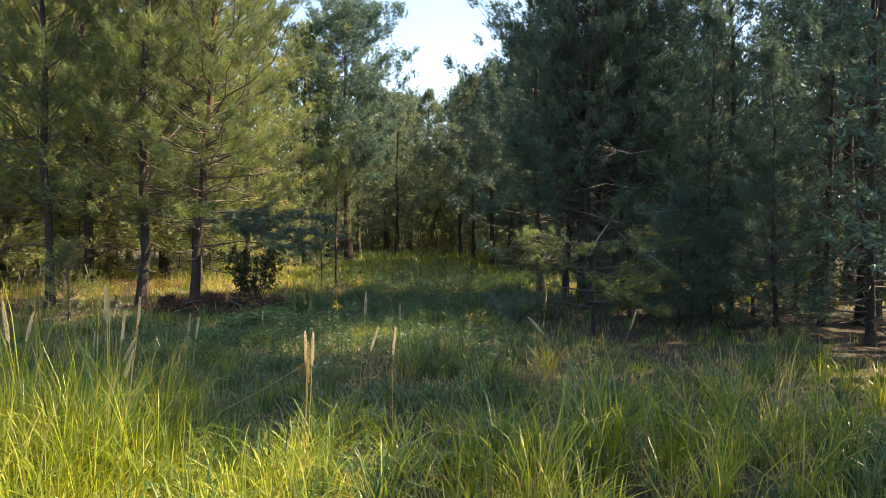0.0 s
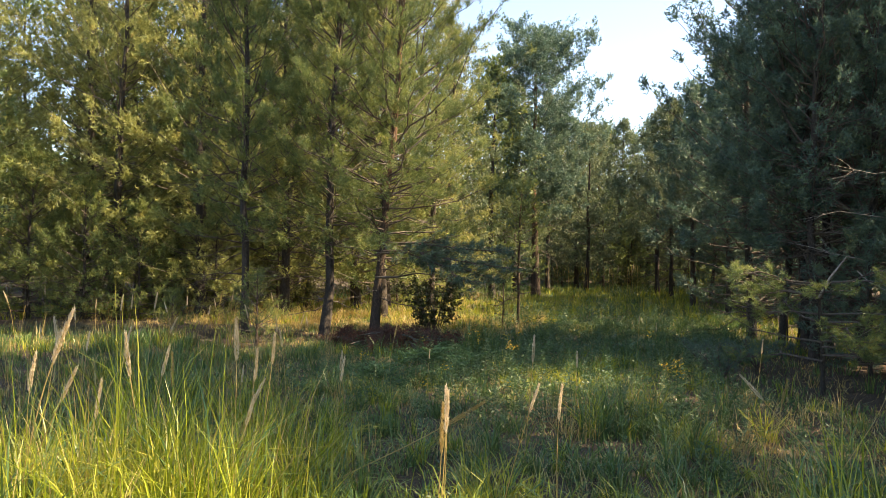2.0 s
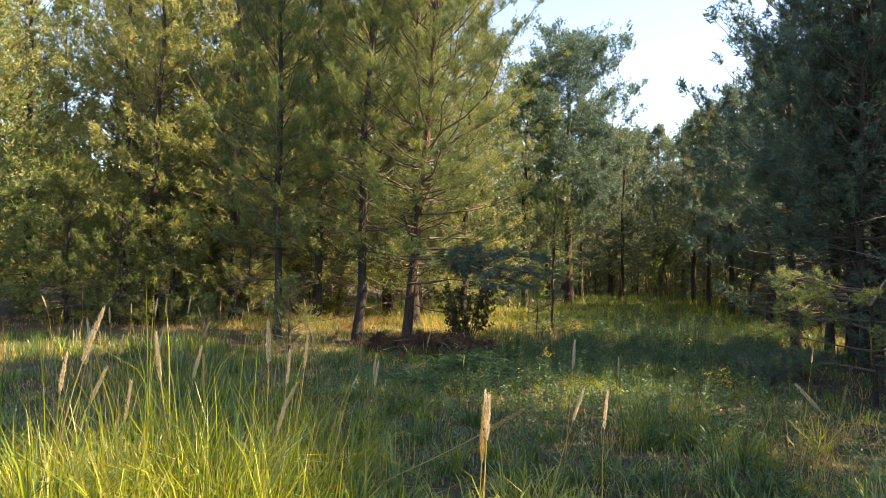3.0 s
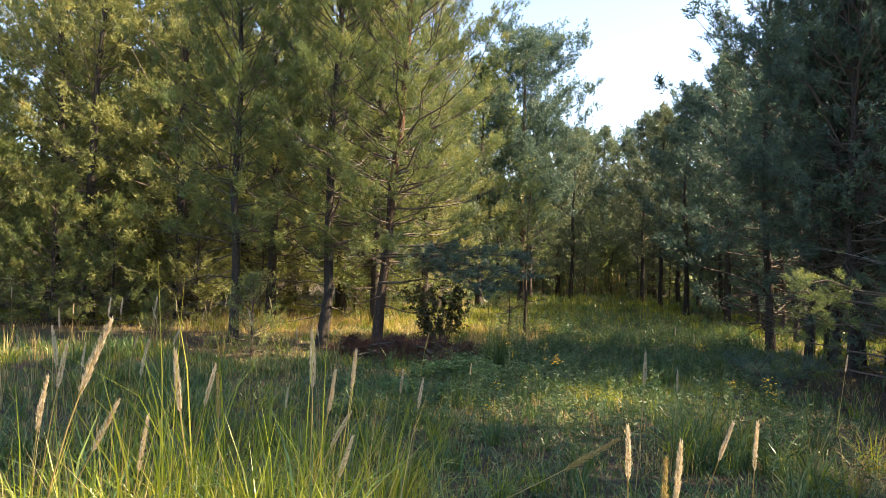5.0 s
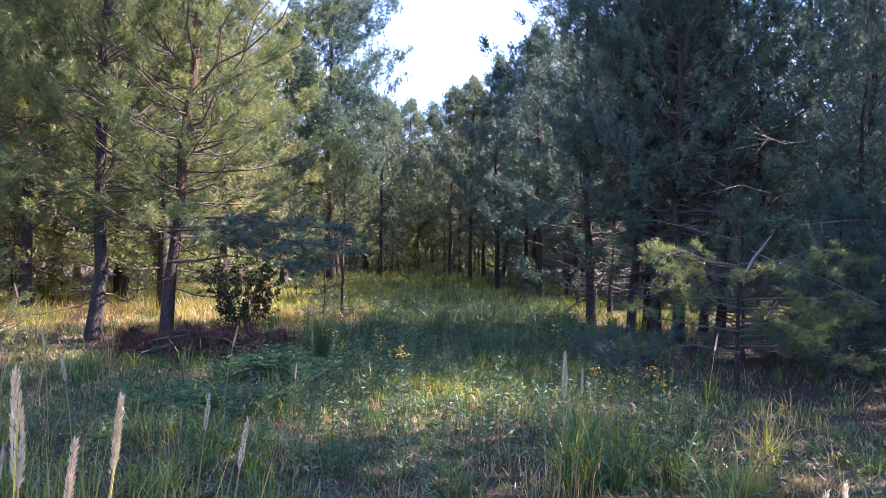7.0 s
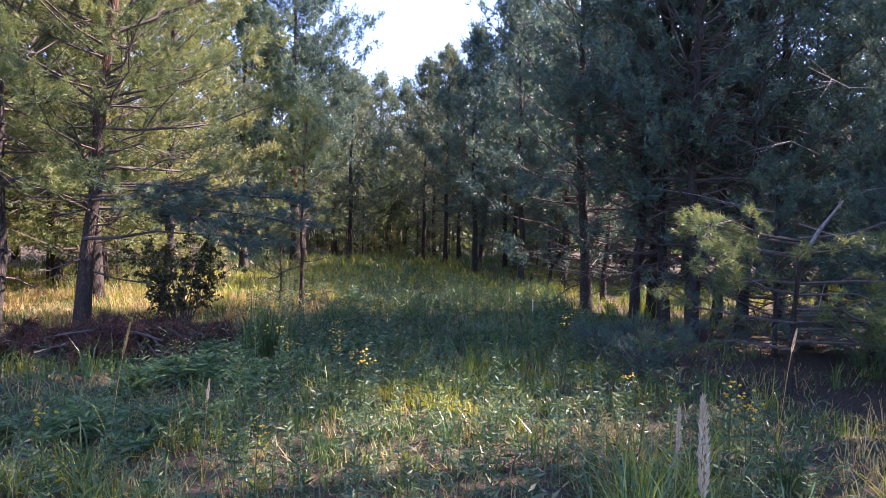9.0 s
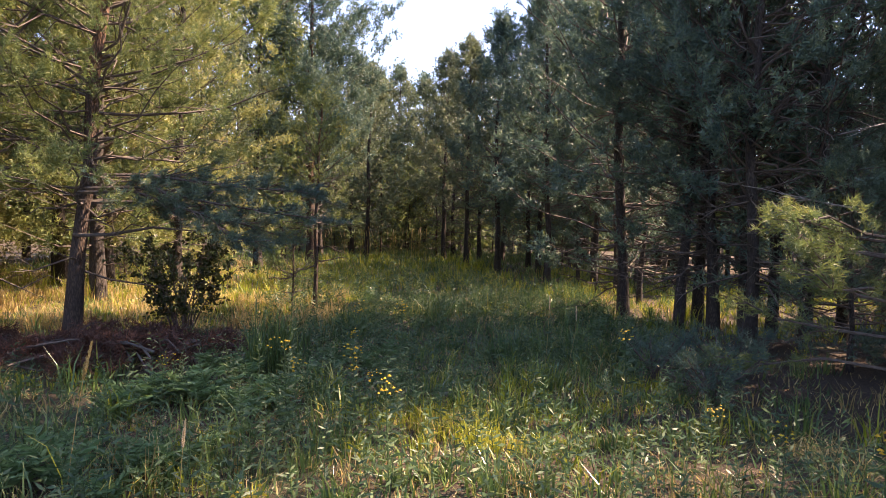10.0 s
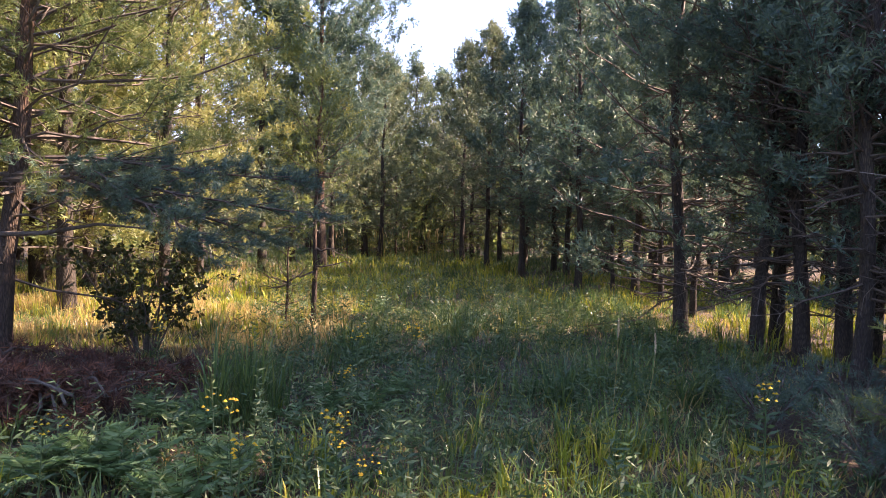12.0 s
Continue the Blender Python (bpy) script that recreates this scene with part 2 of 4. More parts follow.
def pine_meshes(seed, H, cb, rad, r0, needles=13, length=0.085, width=0.011, gap=0.11, per=3, whorl=0.36, bark=None, leaf=None,
                dead=14, lean=(0, 0), droop=-6, rise=52, sides=9, twigs=True, full=0.0, limbs=0, old=False, lift=0.45, curl=0.26, clump=0.75):
    """Trunk, branches and needle crown of one pine: whorls of limbs, twigs along each limb, tufts of needles on the twigs."""
    rng = np.random.default_rng(seed)
    tr, br, cr = Soup(), Soup(), Soup()
    single = []
    zs = np.linspace(0, H, 12)
    wob = np.cumsum(rng.normal(0, 0.018 * H / 12 * 3, (12, 2)), 0)
    wob -= wob[0]
    axis = np.stack([wob[:, 0] + lean[0] * zs, wob[:, 1] + lean[1] * zs, zs], 1)
    radii = r0 * (1 - zs / H) ** 0.8 + 0.008
    radii[0] *= 1.35
    axis_low = axis.copy()
    axis_low[0, 2] = -0.12
    tr.tube(axis_low, radii, sides)
    P, D = [], []

    def centre(z):
        return np.array([np.interp(z, zs, axis[:, 0]), np.interp(z, zs, axis[:, 1]), z])

    z = cb
    while z < H * 0.985:
        u = (z - cb) / (H - cb)
        n = rng.integers(4, 7)
        a0 = rng.uniform(0, 6.28)
        for k in range(n):
            az = a0 + k * 2 * math.pi / n + rng.normal(0, 0.22)
            L = rad * ((1 - u) ** 0.72 * (0.62 + 0.38 * min(1, u / 0.22)) + 0.05) * rng.uniform(0.62, 1.15)
            if old:
                L = rad * (math.sqrt(max(0.0, 1 - (1.9 * u - 0.85) ** 2)) * 0.9 + 0.14) * rng.uniform(0.5, 1.05)
            el = math.radians(droop + (rise - droop) * u ** 0.7 + rng.normal(0, 9))
            s = np.linspace(0, 1, 6)
            h = np.array([math.cos(az), math.sin(az), 0])
            bend = math.tan(el)
            pts = centre(z + rng.uniform(-0.16, 0.16)) + np.outer(s * L * math.cos(el), h)
            pts[:, 2] += L * (math.sin(el) * s + curl * s ** 2.2)
            pts[1:, :] += rng.normal(0, 0.02 * L, (5, 3))
            limb = br
            if len(single) < limbs:
                limb = Soup()
                single.append(limb)
            w = (0.005 + 0.0052 * L) * (1 - s) + 0.003
            limb.tube(pts if twigs else pts[[0, 2, 5]], w if twigs else w[[0, 2, 5]], 4 if twigs else 3)
            m = max(3, int(L / gap))
            st = rng.uniform(0.30 - 0.2 * full, 1.0, m) ** 0.85
            st[0] = 1.0
            base = np.stack([np.interp(st, s, pts[:, c]) for c in range(3)], 1)
            fwd = unit(pts[-1] - pts[0])
            out = np.cross(fwd, (0, 0, 1.0))
            sg = rng.choice([-1, 1], m)
            ang = np.radians(rng.uniform(20, 70, m)) * sg
            ang[0] = 0
            dirs = np.cos(ang)[:, None] * fwd + np.sin(ang)[:, None] * out
            dirs[:, 2] += rng.uniform(-0.15, 0.65, m)
            dirs = unit(dirs)
            tl = (0.30 * L * (1.08 - st) + 0.14) * rng.uniform(0.6, 1.3, m)
            if old:
                tl = rng.uniform(0.25, 0.75, m)
            tip = base + dirs * tl[:, None]
            if twigs:
                fl = unit(np.cross(dirs, (0, 0, 1.0))) * 0.005
                up = np.array([0, 0, 0.005])
                q = np.arange(m)[:, None] * 4
                br.add(np.stack([base - fl, base + fl, base + up, tip], 1), np.concatenate([q + [[0, 1, 3]], q + [[1, 2, 3]], q + [[2, 0, 3]]]))
            for f in np.linspace(1.0, 0.66, per):
                P.append(base + (tip - base) * f + rng.normal(0, clump * length, (m, 3)))
                D.append(unit(dirs + rng.normal(0, 0.45, (m, 3)) + [0, 0, lift]))
        z += whorl * rng.uniform(0.75, 1.2) * (1.0 if u < 0.7 else 0.8)
    top = centre(H)
    P.append(top[None] + rng.normal(0, 0.05, (6, 3)))
    D.append(unit(np.array([[0, 0, 1.0]]) + rng.normal(0, 0.3, (6, 3))))
    P, D = np.concatenate(P), np.concatenate(D)
    cr.add(*tufts(rng, P, D, needles, length, width, length * 1.9))
    for k in range(dead):
        z = rng.uniform(0.25 * cb + 0.2, cb + 0.30 * (H - cb))
        az, L = rng.uniform(0, 6.28), rng.uniform(0.4, 1.0) * min(rad, 1.5)
        s = np.linspace(0, 1, 5)
        pts = centre(z) + np.outer(s * L, (math.cos(az), math.sin(az), rng.uniform(-0.35, 0.15)))
        pts[1:] += rng.normal(0, 0.05 * L, (4, 3))
        br.tube(pts, 0.011 * (1 - s) + 0.003, 4)
        for j in range(4):
            q = pts[rng.integers(1, 4)]
            w = unit(np.array([math.cos(az), math.sin(az), 0]) + rng.normal(0, 0.6, 3)) * L * 0.35
            br.tube([q, q + w * 0.5 + rng.normal(0, 0.02, 3), q + w], [0.005, 0.004, 0.002], 3)
    if not dead and br.n == 0:
        br.tube([[0, 0, 0.5], [0.1, 0, 0.5]], [0.01, 0.004], 3)
    return [("trunk", tr.mesh("trunk", bark or BARK, True)), ("branchwork", br.mesh("branchwork", TWIG)), ("crown", cr.mesh("crown", leaf or NEEDLE))] + [("limb", b.mesh("limb", TWIG)) for b in single]


def plant_pine(meshes, x, y, label, group="", turn=0.0, size=1.0, name="pine_tree"):
    ob = thing(name, x, y, label, "tree", group, turn=turn)
    ob.scale = (size, size, size)
    for n, me in meshes:
        p = part(n, me, ob)
        if n == "branchwork":
            tagged(p, kind="stuff")
    return ob


# ---- ground ----
def swell(x, y):
    """Slight rise and fall of the forest floor."""
    return 0.035 * np.sin(0.9 * x + 0.4 * y) * np.sin(0.35 * x - 0.8 * y + 1) + 0.02 * np.sin(2.3 * x + 1.7 * y)


xs = np.concatenate([[-400, -150, -70], np.arange(-36, 37, 0.5), [70, 150, 400]])
ys = np.concatenate([[-400, -120, -30], np.arange(-8, 66, 0.5), [90, 160, 400]])
gx, gy = np.meshgrid(xs, ys, indexing="ij")
near = (np.abs(gx) < 37) & (gy > -9) & (gy < 67)
gv = np.stack([gx, gy, np.where(near, swell(gx, gy), -0.02)], -1).reshape(-1, 3)
i, j = np.meshgrid(np.arange(len(xs) - 1), np.arange(len(ys) - 1), indexing="ij")
q = (i * len(ys) + j).ravel()
w = len(ys)
ground = new("ground", mesh_of("ground", gv, np.concatenate([np.stack([q, q + w, q + w + 1], 1), np.stack([q, q + w + 1, q + 1], 1)]), SOIL, True))
tagged(ground, "brown forest floor of pine litter, moss and straw", "ground", kind="structure")

# ---- the pines ----
EDGE, STAND = "pines at the meadow edge", "pines of the dark stand"
PINE_L = pine_meshes(3, 10.6, 1.8, 2.4, 0.075, bark=BARK_DARK, needles=18, length=0.078, width=0.0105, gap=0.24, per=10, full=0.9, whorl=0.33, dead=34, limbs=24, droop=4, rise=62, lean=(0.01, 0))
plant_pine(PINE_L, -7.85, 13.9, "slim pine with a bare dark lower trunk at the meadow edge", EDGE)
PINE_L2 = pine_meshes(4, 10.9, 1.8, 2.6, 0.088, bark=BARK_DARK, needles=18, length=0.078, width=0.0105, gap=0.24, per=10, full=0.9, whorl=0.33, dead=38, lean=(0.04, 0), limbs=24, droop=6, rise=62)
plant_pine(PINE_L2, -6.2, 14.2, "pine with pale scarred bark on the lower trunk", EDGE)
PINE_L3 = pine_meshes(5, 11.0, 1.75, 3.2, 0.080, needles=22, length=0.070, width=0.0078, gap=0.20, per=10, full=1.0, whorl=0.33, dead=40, lean=(0.07, 0.0), limbs=30, droop=2, rise=60)
low_pine = plant_pine(PINE_L3, -5.1, 14.2, "pine with an orange upper trunk and long low limbs", EDGE)


def needled_limb(seed, pts, spread, gap, needles=14, length=0.09, width=0.012, leaf=None, wood=None, thick=0.022, along=(1.0, 0.8, 0.6, 0.4)):
    """A long limb along pts with side twigs reaching spread metres, thick with needles. Returns wood and needle meshes."""
    g = np.random.default_rng(seed)
    pts = np.asarray(pts, float)
    total = np.linalg.norm(np.diff(pts, axis=0), axis=1).sum()
    s = np.linspace(0, 1, len(pts))
    wd, nd = Soup(), Soup()
    wd.tube(pts, thick * (1 - s) + 0.004, 5)
    m = int(total / gap)
    st = g.uniform(0.25, 1.0, m)
    base = np.stack([np.interp(st, s, pts[:, c]) for c in range(3)], 1)
    fwd = unit(pts[-1] - pts[0])
    out = np.cross(fwd, (0, 0, 1.0))
    ang = np.radians(g.uniform(15, 75, m)) * g.choice([-1, 1], m)
    dirs = np.cos(ang)[:, None] * fwd + np.sin(ang)[:, None] * out
    dirs[:, 2] += g.uniform(-0.35, 0.4, m)
    dirs = unit(dirs)
    tip = base + dirs * (spread * g.uniform(0.3, 1.0, m) * (1.15 - 0.6 * st))[:, None]
    P, D = [], []
    for b, t in zip(base, tip):
        wd.tube([b, (b + t) / 2 + g.normal(0, 0.02, 3), t], [0.006, 0.005, 0.003], 3)
    for f in along:
        P.append(base + (tip - base) * f + g.normal(0, 0.03, (m, 3)))
        D.append(unit(dirs + g.normal(0, 0.3, (m, 3)) + [0, 0, 0.15]))
    nd.add(*tufts(g, np.concatenate(P), np.concatenate(D), needles, length, width, 0.12))
    return wd.mesh("limb", wood or TWIG), nd.mesh("needles", leaf or NEEDLE)


def hang(parent, name, me, label=""):
    """A part given in world places under a thing that stands elsewhere."""
    ob = part(name, me, parent, label)
    ob.matrix_parent_inverse = parent.matrix_basis.inverted()
    return ob


# low limbs: shade put into the colour, darker needles than the tree's own crown
for k, (z0, y1, x1, z1) in enumerate(((1.75, 13.7, -2.3, 1.45), (1.9, 14.1, -2.5, 1.75), (1.6, 14.6, -2.9, 1.25), (1.7, 13.3, -3.2, 1.2))):
    limb, leafs = needled_limb(70 + k, [(-5.05, 14.2, z0), (-4.3, 14.2 + (y1 - 14.2) * 0.4, z0 + 0.02), (-3.4, 14.2 + (y1 - 14.2) * 0.7, (z0 + z1) / 2), (x1 + 0.1, y1, z1)], 0.85, 0.055, 30, 0.072, 0.0078, leaf=NEEDLE_BLUE_SHADE, along=(1.0, 0.92, 0.84, 0.6))
    wood = hang(low_pine, "low_limb", limb, "long low limb thick with needles tinted dark for shade")
    hang(wood, "needles", leafs).matrix_parent_inverse = Matrix()
bare = Soup()
bare.tube([(-5.05, 14.15, 1.22), (-4.6, 14.0, 1.24), (-4.1, 13.9, 1.33), (-3.6, 13.8, 1.3)], [0.028, 0.022, 0.014, 0.006], 6)
bare.tube([(-4.5, 13.98, 1.25), (-4.3, 13.8, 1.36), (-4.1, 13.7, 1.33)], [0.01, 0.008, 0.004], 4)
hang(low_pine, "bare_limb", bare.mesh("bare_limb", TWIG, True), "bare crooked lower limb")

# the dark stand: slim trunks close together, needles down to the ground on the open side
R_A = pine_meshes(11, 9.6, 1.5, 2.4, 0.078, needles=10, length=0.085, width=0.020, gap=0.34, per=9, clump=0.65, rise=60, full=0.3, leaf=NEEDLE_BLUE_SHADE, dead=40, bark=BARK_DARK, limbs=8, droop=6)
R_B = pine_meshes(12, 9.0, 1.9, 2.1, 0.068, needles=10, length=0.085, width=0.020, gap=0.34, per=9, clump=0.65, rise=60, full=0.3, leaf=NEEDLE_BLUE_SHADE, dead=44, bark=BARK_DARK, limbs=8, droop=6)
R_C = pine_meshes(13, 8.2, 0.7, 2.3, 0.065, needles=10, length=0.085, width=0.020, gap=0.34, per=9, clump=0.65, rise=60, full=0.3, leaf=NEEDLE_BLUE_SHADE, dead=30, bark=BARK_DARK, limbs=8, droop=0)
# entries with y below 13.5 are off-view pines added to shade the glade
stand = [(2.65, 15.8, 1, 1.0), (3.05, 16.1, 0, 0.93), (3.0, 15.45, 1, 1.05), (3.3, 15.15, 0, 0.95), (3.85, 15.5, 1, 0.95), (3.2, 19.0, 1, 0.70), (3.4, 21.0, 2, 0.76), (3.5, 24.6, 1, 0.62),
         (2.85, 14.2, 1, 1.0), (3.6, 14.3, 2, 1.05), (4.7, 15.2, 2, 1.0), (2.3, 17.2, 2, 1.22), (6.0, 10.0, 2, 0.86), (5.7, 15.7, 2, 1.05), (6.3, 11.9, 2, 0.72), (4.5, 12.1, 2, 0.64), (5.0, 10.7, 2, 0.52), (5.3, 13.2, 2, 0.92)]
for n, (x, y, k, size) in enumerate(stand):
    plant_pine((R_A, R_B, R_C)[k], x, y, "pine in a dense stand, tinted dark blue-green for shade, with dead lower twigs", STAND, n * 77, size)

MID = [pine_meshes(20 + k, 10 + 0.8 * k, (0.9, 1.0, 1.3)[k], 2.6, 0.11, needles=7, length=0.13, width=0.044, gap=0.17, per=3, whorl=0.42, dead=14, sides=7, twigs=False, droop=-12, bark=BARK_DARK,
                   leaf=(NEEDLE_OLIVE_LIT, NEEDLE, NEEDLE_BLUE_SHADE)[k], full=0.6) for k in range(3)]
FAR = [pine_meshes(30 + k, 9.5 + k, 1.5 + 0.3 * k, 2.6, 0.12, needles=5, length=0.20, width=0.085, gap=0.32, per=3, whorl=0.55, dead=4, sides=4, twigs=False, droop=-12, bark=BARK_DARK,
                   leaf=(NEEDLE, NEEDLE, NEEDLE_BLUE_SHADE)[k], full=0.6) for k in range(3)]
BUSHY = [pine_meshes(35 + k, 2.8 + k, 0.15, 1.3, 0.04, needles=6, length=0.15, width=0.038, gap=0.15, per=2, whorl=0.3, dead=4, sides=5, twigs=False, leaf=(NEEDLE_OLIVE_LIT, NEEDLE, NEEDLE_BLUE_SHADE)[k], full=0.6) for k in range(3)]

LEFT = [pine_meshes(45 + k, 11.8 + k, 1.1, 2.9, 0.12, needles=9, length=0.105, width=0.028, gap=0.30, per=7, whorl=0.40, dead=26, sides=8, twigs=False, droop=-4, bark=BARK_DARK, leaf=(NEEDLE_OLIVE_LIT, NEEDLE)[k], full=0.6) for k in range(2)]
HIGH = pine_meshes(48, 12.2, 4.9, 2.4, 0.13, needles=7, length=0.22, width=0.06, gap=0.2, per=2, whorl=0.45, dead=8, sides=6, twigs=False, bark=BARK_DARK, leaf=NEEDLE_BLUE_SHADE, full=0.6)

MID_FINE = [pine_meshes(60 + k, 10 + 0.8 * k, 1.0, 2.6, 0.11, needles=8, length=0.125, width=0.040, gap=0.30, per=5, whorl=0.40, dead=14, sides=7, twigs=False, droop=-12, bark=BARK_DARK,
                        leaf=(NEEDLE_OLIVE_LIT, NEEDLE_GREY, NEEDLE_BLUE_SHADE)[k], full=0.6) for k in range(3)]
FAR_FINE = [pine_meshes(64 + k, 9.5 + k, 1.5 + 0.3 * k, 2.6, 0.12, needles=8, length=0.15, width=0.058, gap=0.34, per=5, whorl=0.5, dead=6, sides=5, twigs=False, droop=-12, bark=BARK_DARK,
                        leaf=(NEEDLE_GREY, NEEDLE_GREY, NEEDLE_BLUE_SHADE)[k], full=0.6) for k in range(3)]

# the tall pine at the end of the glade
BIG = pine_meshes(41, 11.2, 3.0, 2.9, 0.17, needles=9, length=0.125, width=0.036, gap=0.165, per=10, whorl=0.46, dead=26, bark=BARK, leaf=NEEDLE_BLUE_SHADE, twigs=False, droop=4, rise=20, full=0.5, old=True, lift=0.9)
plant_pine(BIG, -4.4, 31.0, "tall old pine with an open crown beyond the glade")

SLOPE = [pine_meshes(90 + k, 7.8, 2.1, 1.9, 0.085, needles=8, length=0.12, width=0.036, gap=0.26, per=7, whorl=0.36, dead=20, sides=6, twigs=False, bark=BARK_DARK, leaf=(NEEDLE_BLUE_SHADE, NEEDLE_GREY)[k], full=0.8, droop=4, rise=64) for k in range(2)]
for n, (x, y, k, size) in enumerate(((1.15, 31.2, 1, 1.02), (1.75, 27.6, 0, 1.0), (2.6, 24.4, 0, 1.02), (3.0, 21.4, 0, 0.85), (0.7, 36.5, 1, 1.12))):
    plant_pine(SLOPE[k], x, y, "slender blue-green pine along the edge of the glade", "pines along the glade", n * 83, size)

rng = np.random.default_rng(8)
placed = [(-7.85, 13.9), (-6.2, 14.2), (-5.1, 14.2), (-4.4, 31.0)] + [(x, y) for x, y, k, size in stand]


def clear(x, y):
    """Open ground: the meadow, the glade, and made-up gaps that let the sun reach them."""
    left_edge = -13.0 if y < 17 else (-8.5 if y < 21 else (-6.0 if y < 27 else -4.0))
    right_edge = 3.4 if y > 13 else (4.0 if y > 11 else 30)
    slant = y - 0.21 * (x - 3)
    # invented lanes along the sun's direction, for lit patches in the glade
    gap = x > 0 and ((abs(slant - 12.5) < 1.6 and x < 11) or (16.6 < slant < 22.5 and x < 13))
    return (left_edge < x < right_edge and y < 42) or x > 0.75 * y + 2 or gap


def wood_at(y0, y1, want, gap, kinds, label, group, grow=(0.85, 1.15)):
    made = tries = 0
    while made < want and tries < 6000:
        tries += 1
        y = rng.uniform(y0, y1)
        x = rng.uniform(-0.95 * y - 8, 0.78 * y + 2)
        if clear(x, y) or any((x - a) ** 2 + (y - b) ** 2 < gap ** 2 for a, b in placed):
            continue
        placed.append((x, y))
        # needle colour follows the light: bright olive left, shade-tinted blue-green right
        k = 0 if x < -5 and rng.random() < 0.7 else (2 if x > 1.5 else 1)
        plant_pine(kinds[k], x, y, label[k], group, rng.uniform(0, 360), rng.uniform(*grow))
        made += 1


TALL = ("olive-green pine in the sunlit forest edge", "green pine in the forest behind the glade", "pine of the shaded forest, tinted blue-green for shade")
YOUNG = ("bushy young olive-green pine at the forest edge", "bushy young green pine in the undergrowth", "bushy young blue-green pine in the undergrowth")
for n, (x, y, k, size) in enumerate(((-9.2, 18.0, 0, 0.95), (-11.0, 16.9, 0, 1.0), (-13.0, 16.2, 0, 0.95), (-12.2, 18.6, 1, 1.0), (-10.3, 20.2, 0, 1.05), (-7.6, 21.6, 0, 0.85), (-6.0, 21.0, 0, 0.84), (-15.2, 17.4, 0, 1.0), (-6.6, 18.6, 1, 0.95), (-9.0, 22.4, 0, 1.1), (-13.6, 20.6, 1, 1.15), (-16.8, 19.4, 0, 1.1), (-17.6, 16.4, 0, 1.0))):
    placed.append((x, y))
    plant_pine(LEFT[k], x, y, TALL[k], "forest pines", n * 97, size)
for n, (x, y) in enumerate(((-6.5, 24.8), (-7.4, 27.8))):
    placed.append((x, y))
    plant_pine(MID_FINE[1 - n], x, y, TALL[1 - n], "forest pines", n * 97, 0.88)
for n, (x, y, k, size) in enumerate(((3.4, 31.2, 2, 0.80), (3.1, 28.0, 2, 0.78), (3.0, 35.0, 2, 0.82), (2.5, 38.5, 1, 0.86), (1.6, 42.0, 1, 0.88), (0.2, 45.0, 0, 0.98), (-1.4, 46.5, 1, 0.96), (-2.6, 44.6, 0, 1.0), (-3.6, 41.0, 0, 0.95), (-4.8, 38.0, 1, 0.95), (-2.7, 36.4, 0, 0.86), (-5.9, 34.5, 1, 0.95))):
    placed.append((x, y))
    plant_pine(FAR_FINE[k] if y > 32 else MID_FINE[k], x, y, TALL[k], "far forest pines", n * 61, size)
for n in range(16):
    x, y = -9.5 - 0.95 * n + rng.uniform(-0.5, 0.5), 23 + 4.5 * (n % 3) + rng.uniform(-1, 1)
    placed.append((x, y))
    plant_pine(FAR[n % 2], x, y, TALL[n % 2], "far forest pines", n * 67, rng.uniform(1.1, 1.3))
wood_at(10, 27, 16, 1.7, MID, TALL, "forest pines")
# first nine: unseen pines added to shade the near ground; the rest close the skyline
for n, (x, y, size) in enumerate(((10.2, 5.4, 0.82), (10.0, 3.8, 0.80), (9.8, 2.2, 0.78), (7.7, 4.6, 0.84), (7.5, 6.1, 0.72), (7.4, 3.0, 0.72), (5.2, 7.4, 0.62), (11.4, 13.0, 1.0), (13.0, 11.0, 1.0), (14.4, 25.2, 1.1), (15.8, 27.0, 1.1), (13.2, 26.4, 1.0), (12.2, 22.4, 0.8))):
    placed.append((x, y))
    plant_pine(FAR[2], x, y, TALL[2], "far forest pines", n * 61, size)
# first and third: unseen, added to shade the near ground; the others fill the sky
for n, (x, y) in enumerate(((5.9, 8.5), (9.8, 17.0), (6.4, 7.3), (8.6, 15.2), (13.6, 23.6))):
    placed.append((x, y))
    plant_pine(HIGH, x, y, "tall slim high-crowned pine added for shade and skyline at the stand's edge", STAND, n * 71, (0.95, 1.0, 0.78, 1.0, 0.86)[n])
# added pines: their crowns stand out of view and throw shade over the meadow
SHADE_PINE = pine_meshes(49, 17.5, 11.0, 2.3, 0.16, needles=7, length=0.24, width=0.07, gap=0.2, per=2, whorl=0.45, dead=8, sides=6, twigs=False, bark=BARK_DARK, leaf=NEEDLE_BLUE_SHADE, full=0.6)
for n, (x, y, size) in enumerate(((7.0, 9.2, 1.0), (7.3, 10.8, 1.0), (7.2, 12.1, 1.0), (8.6, 8.4, 1.0), (8.5, 10.0, 1.05), (7.3, 13.9, 1.0))):
    placed.append((x, y))
    plant_pine(SHADE_PINE, x, y, "very tall pine added so its unseen high crown shades the meadow", STAND, n * 71, size)
for n, (x, y, size) in enumerate(((4.5, 12.4, 0.62), (5.6, 12.9, 0.7), (6.7, 13.6, 0.8), (4.0, 11.5, 0.42), (7.6, 12.4, 0.7))):
    plant_pine(BUSHY[2], x, y, YOUNG[2], "undergrowth pines", n * 71, size)
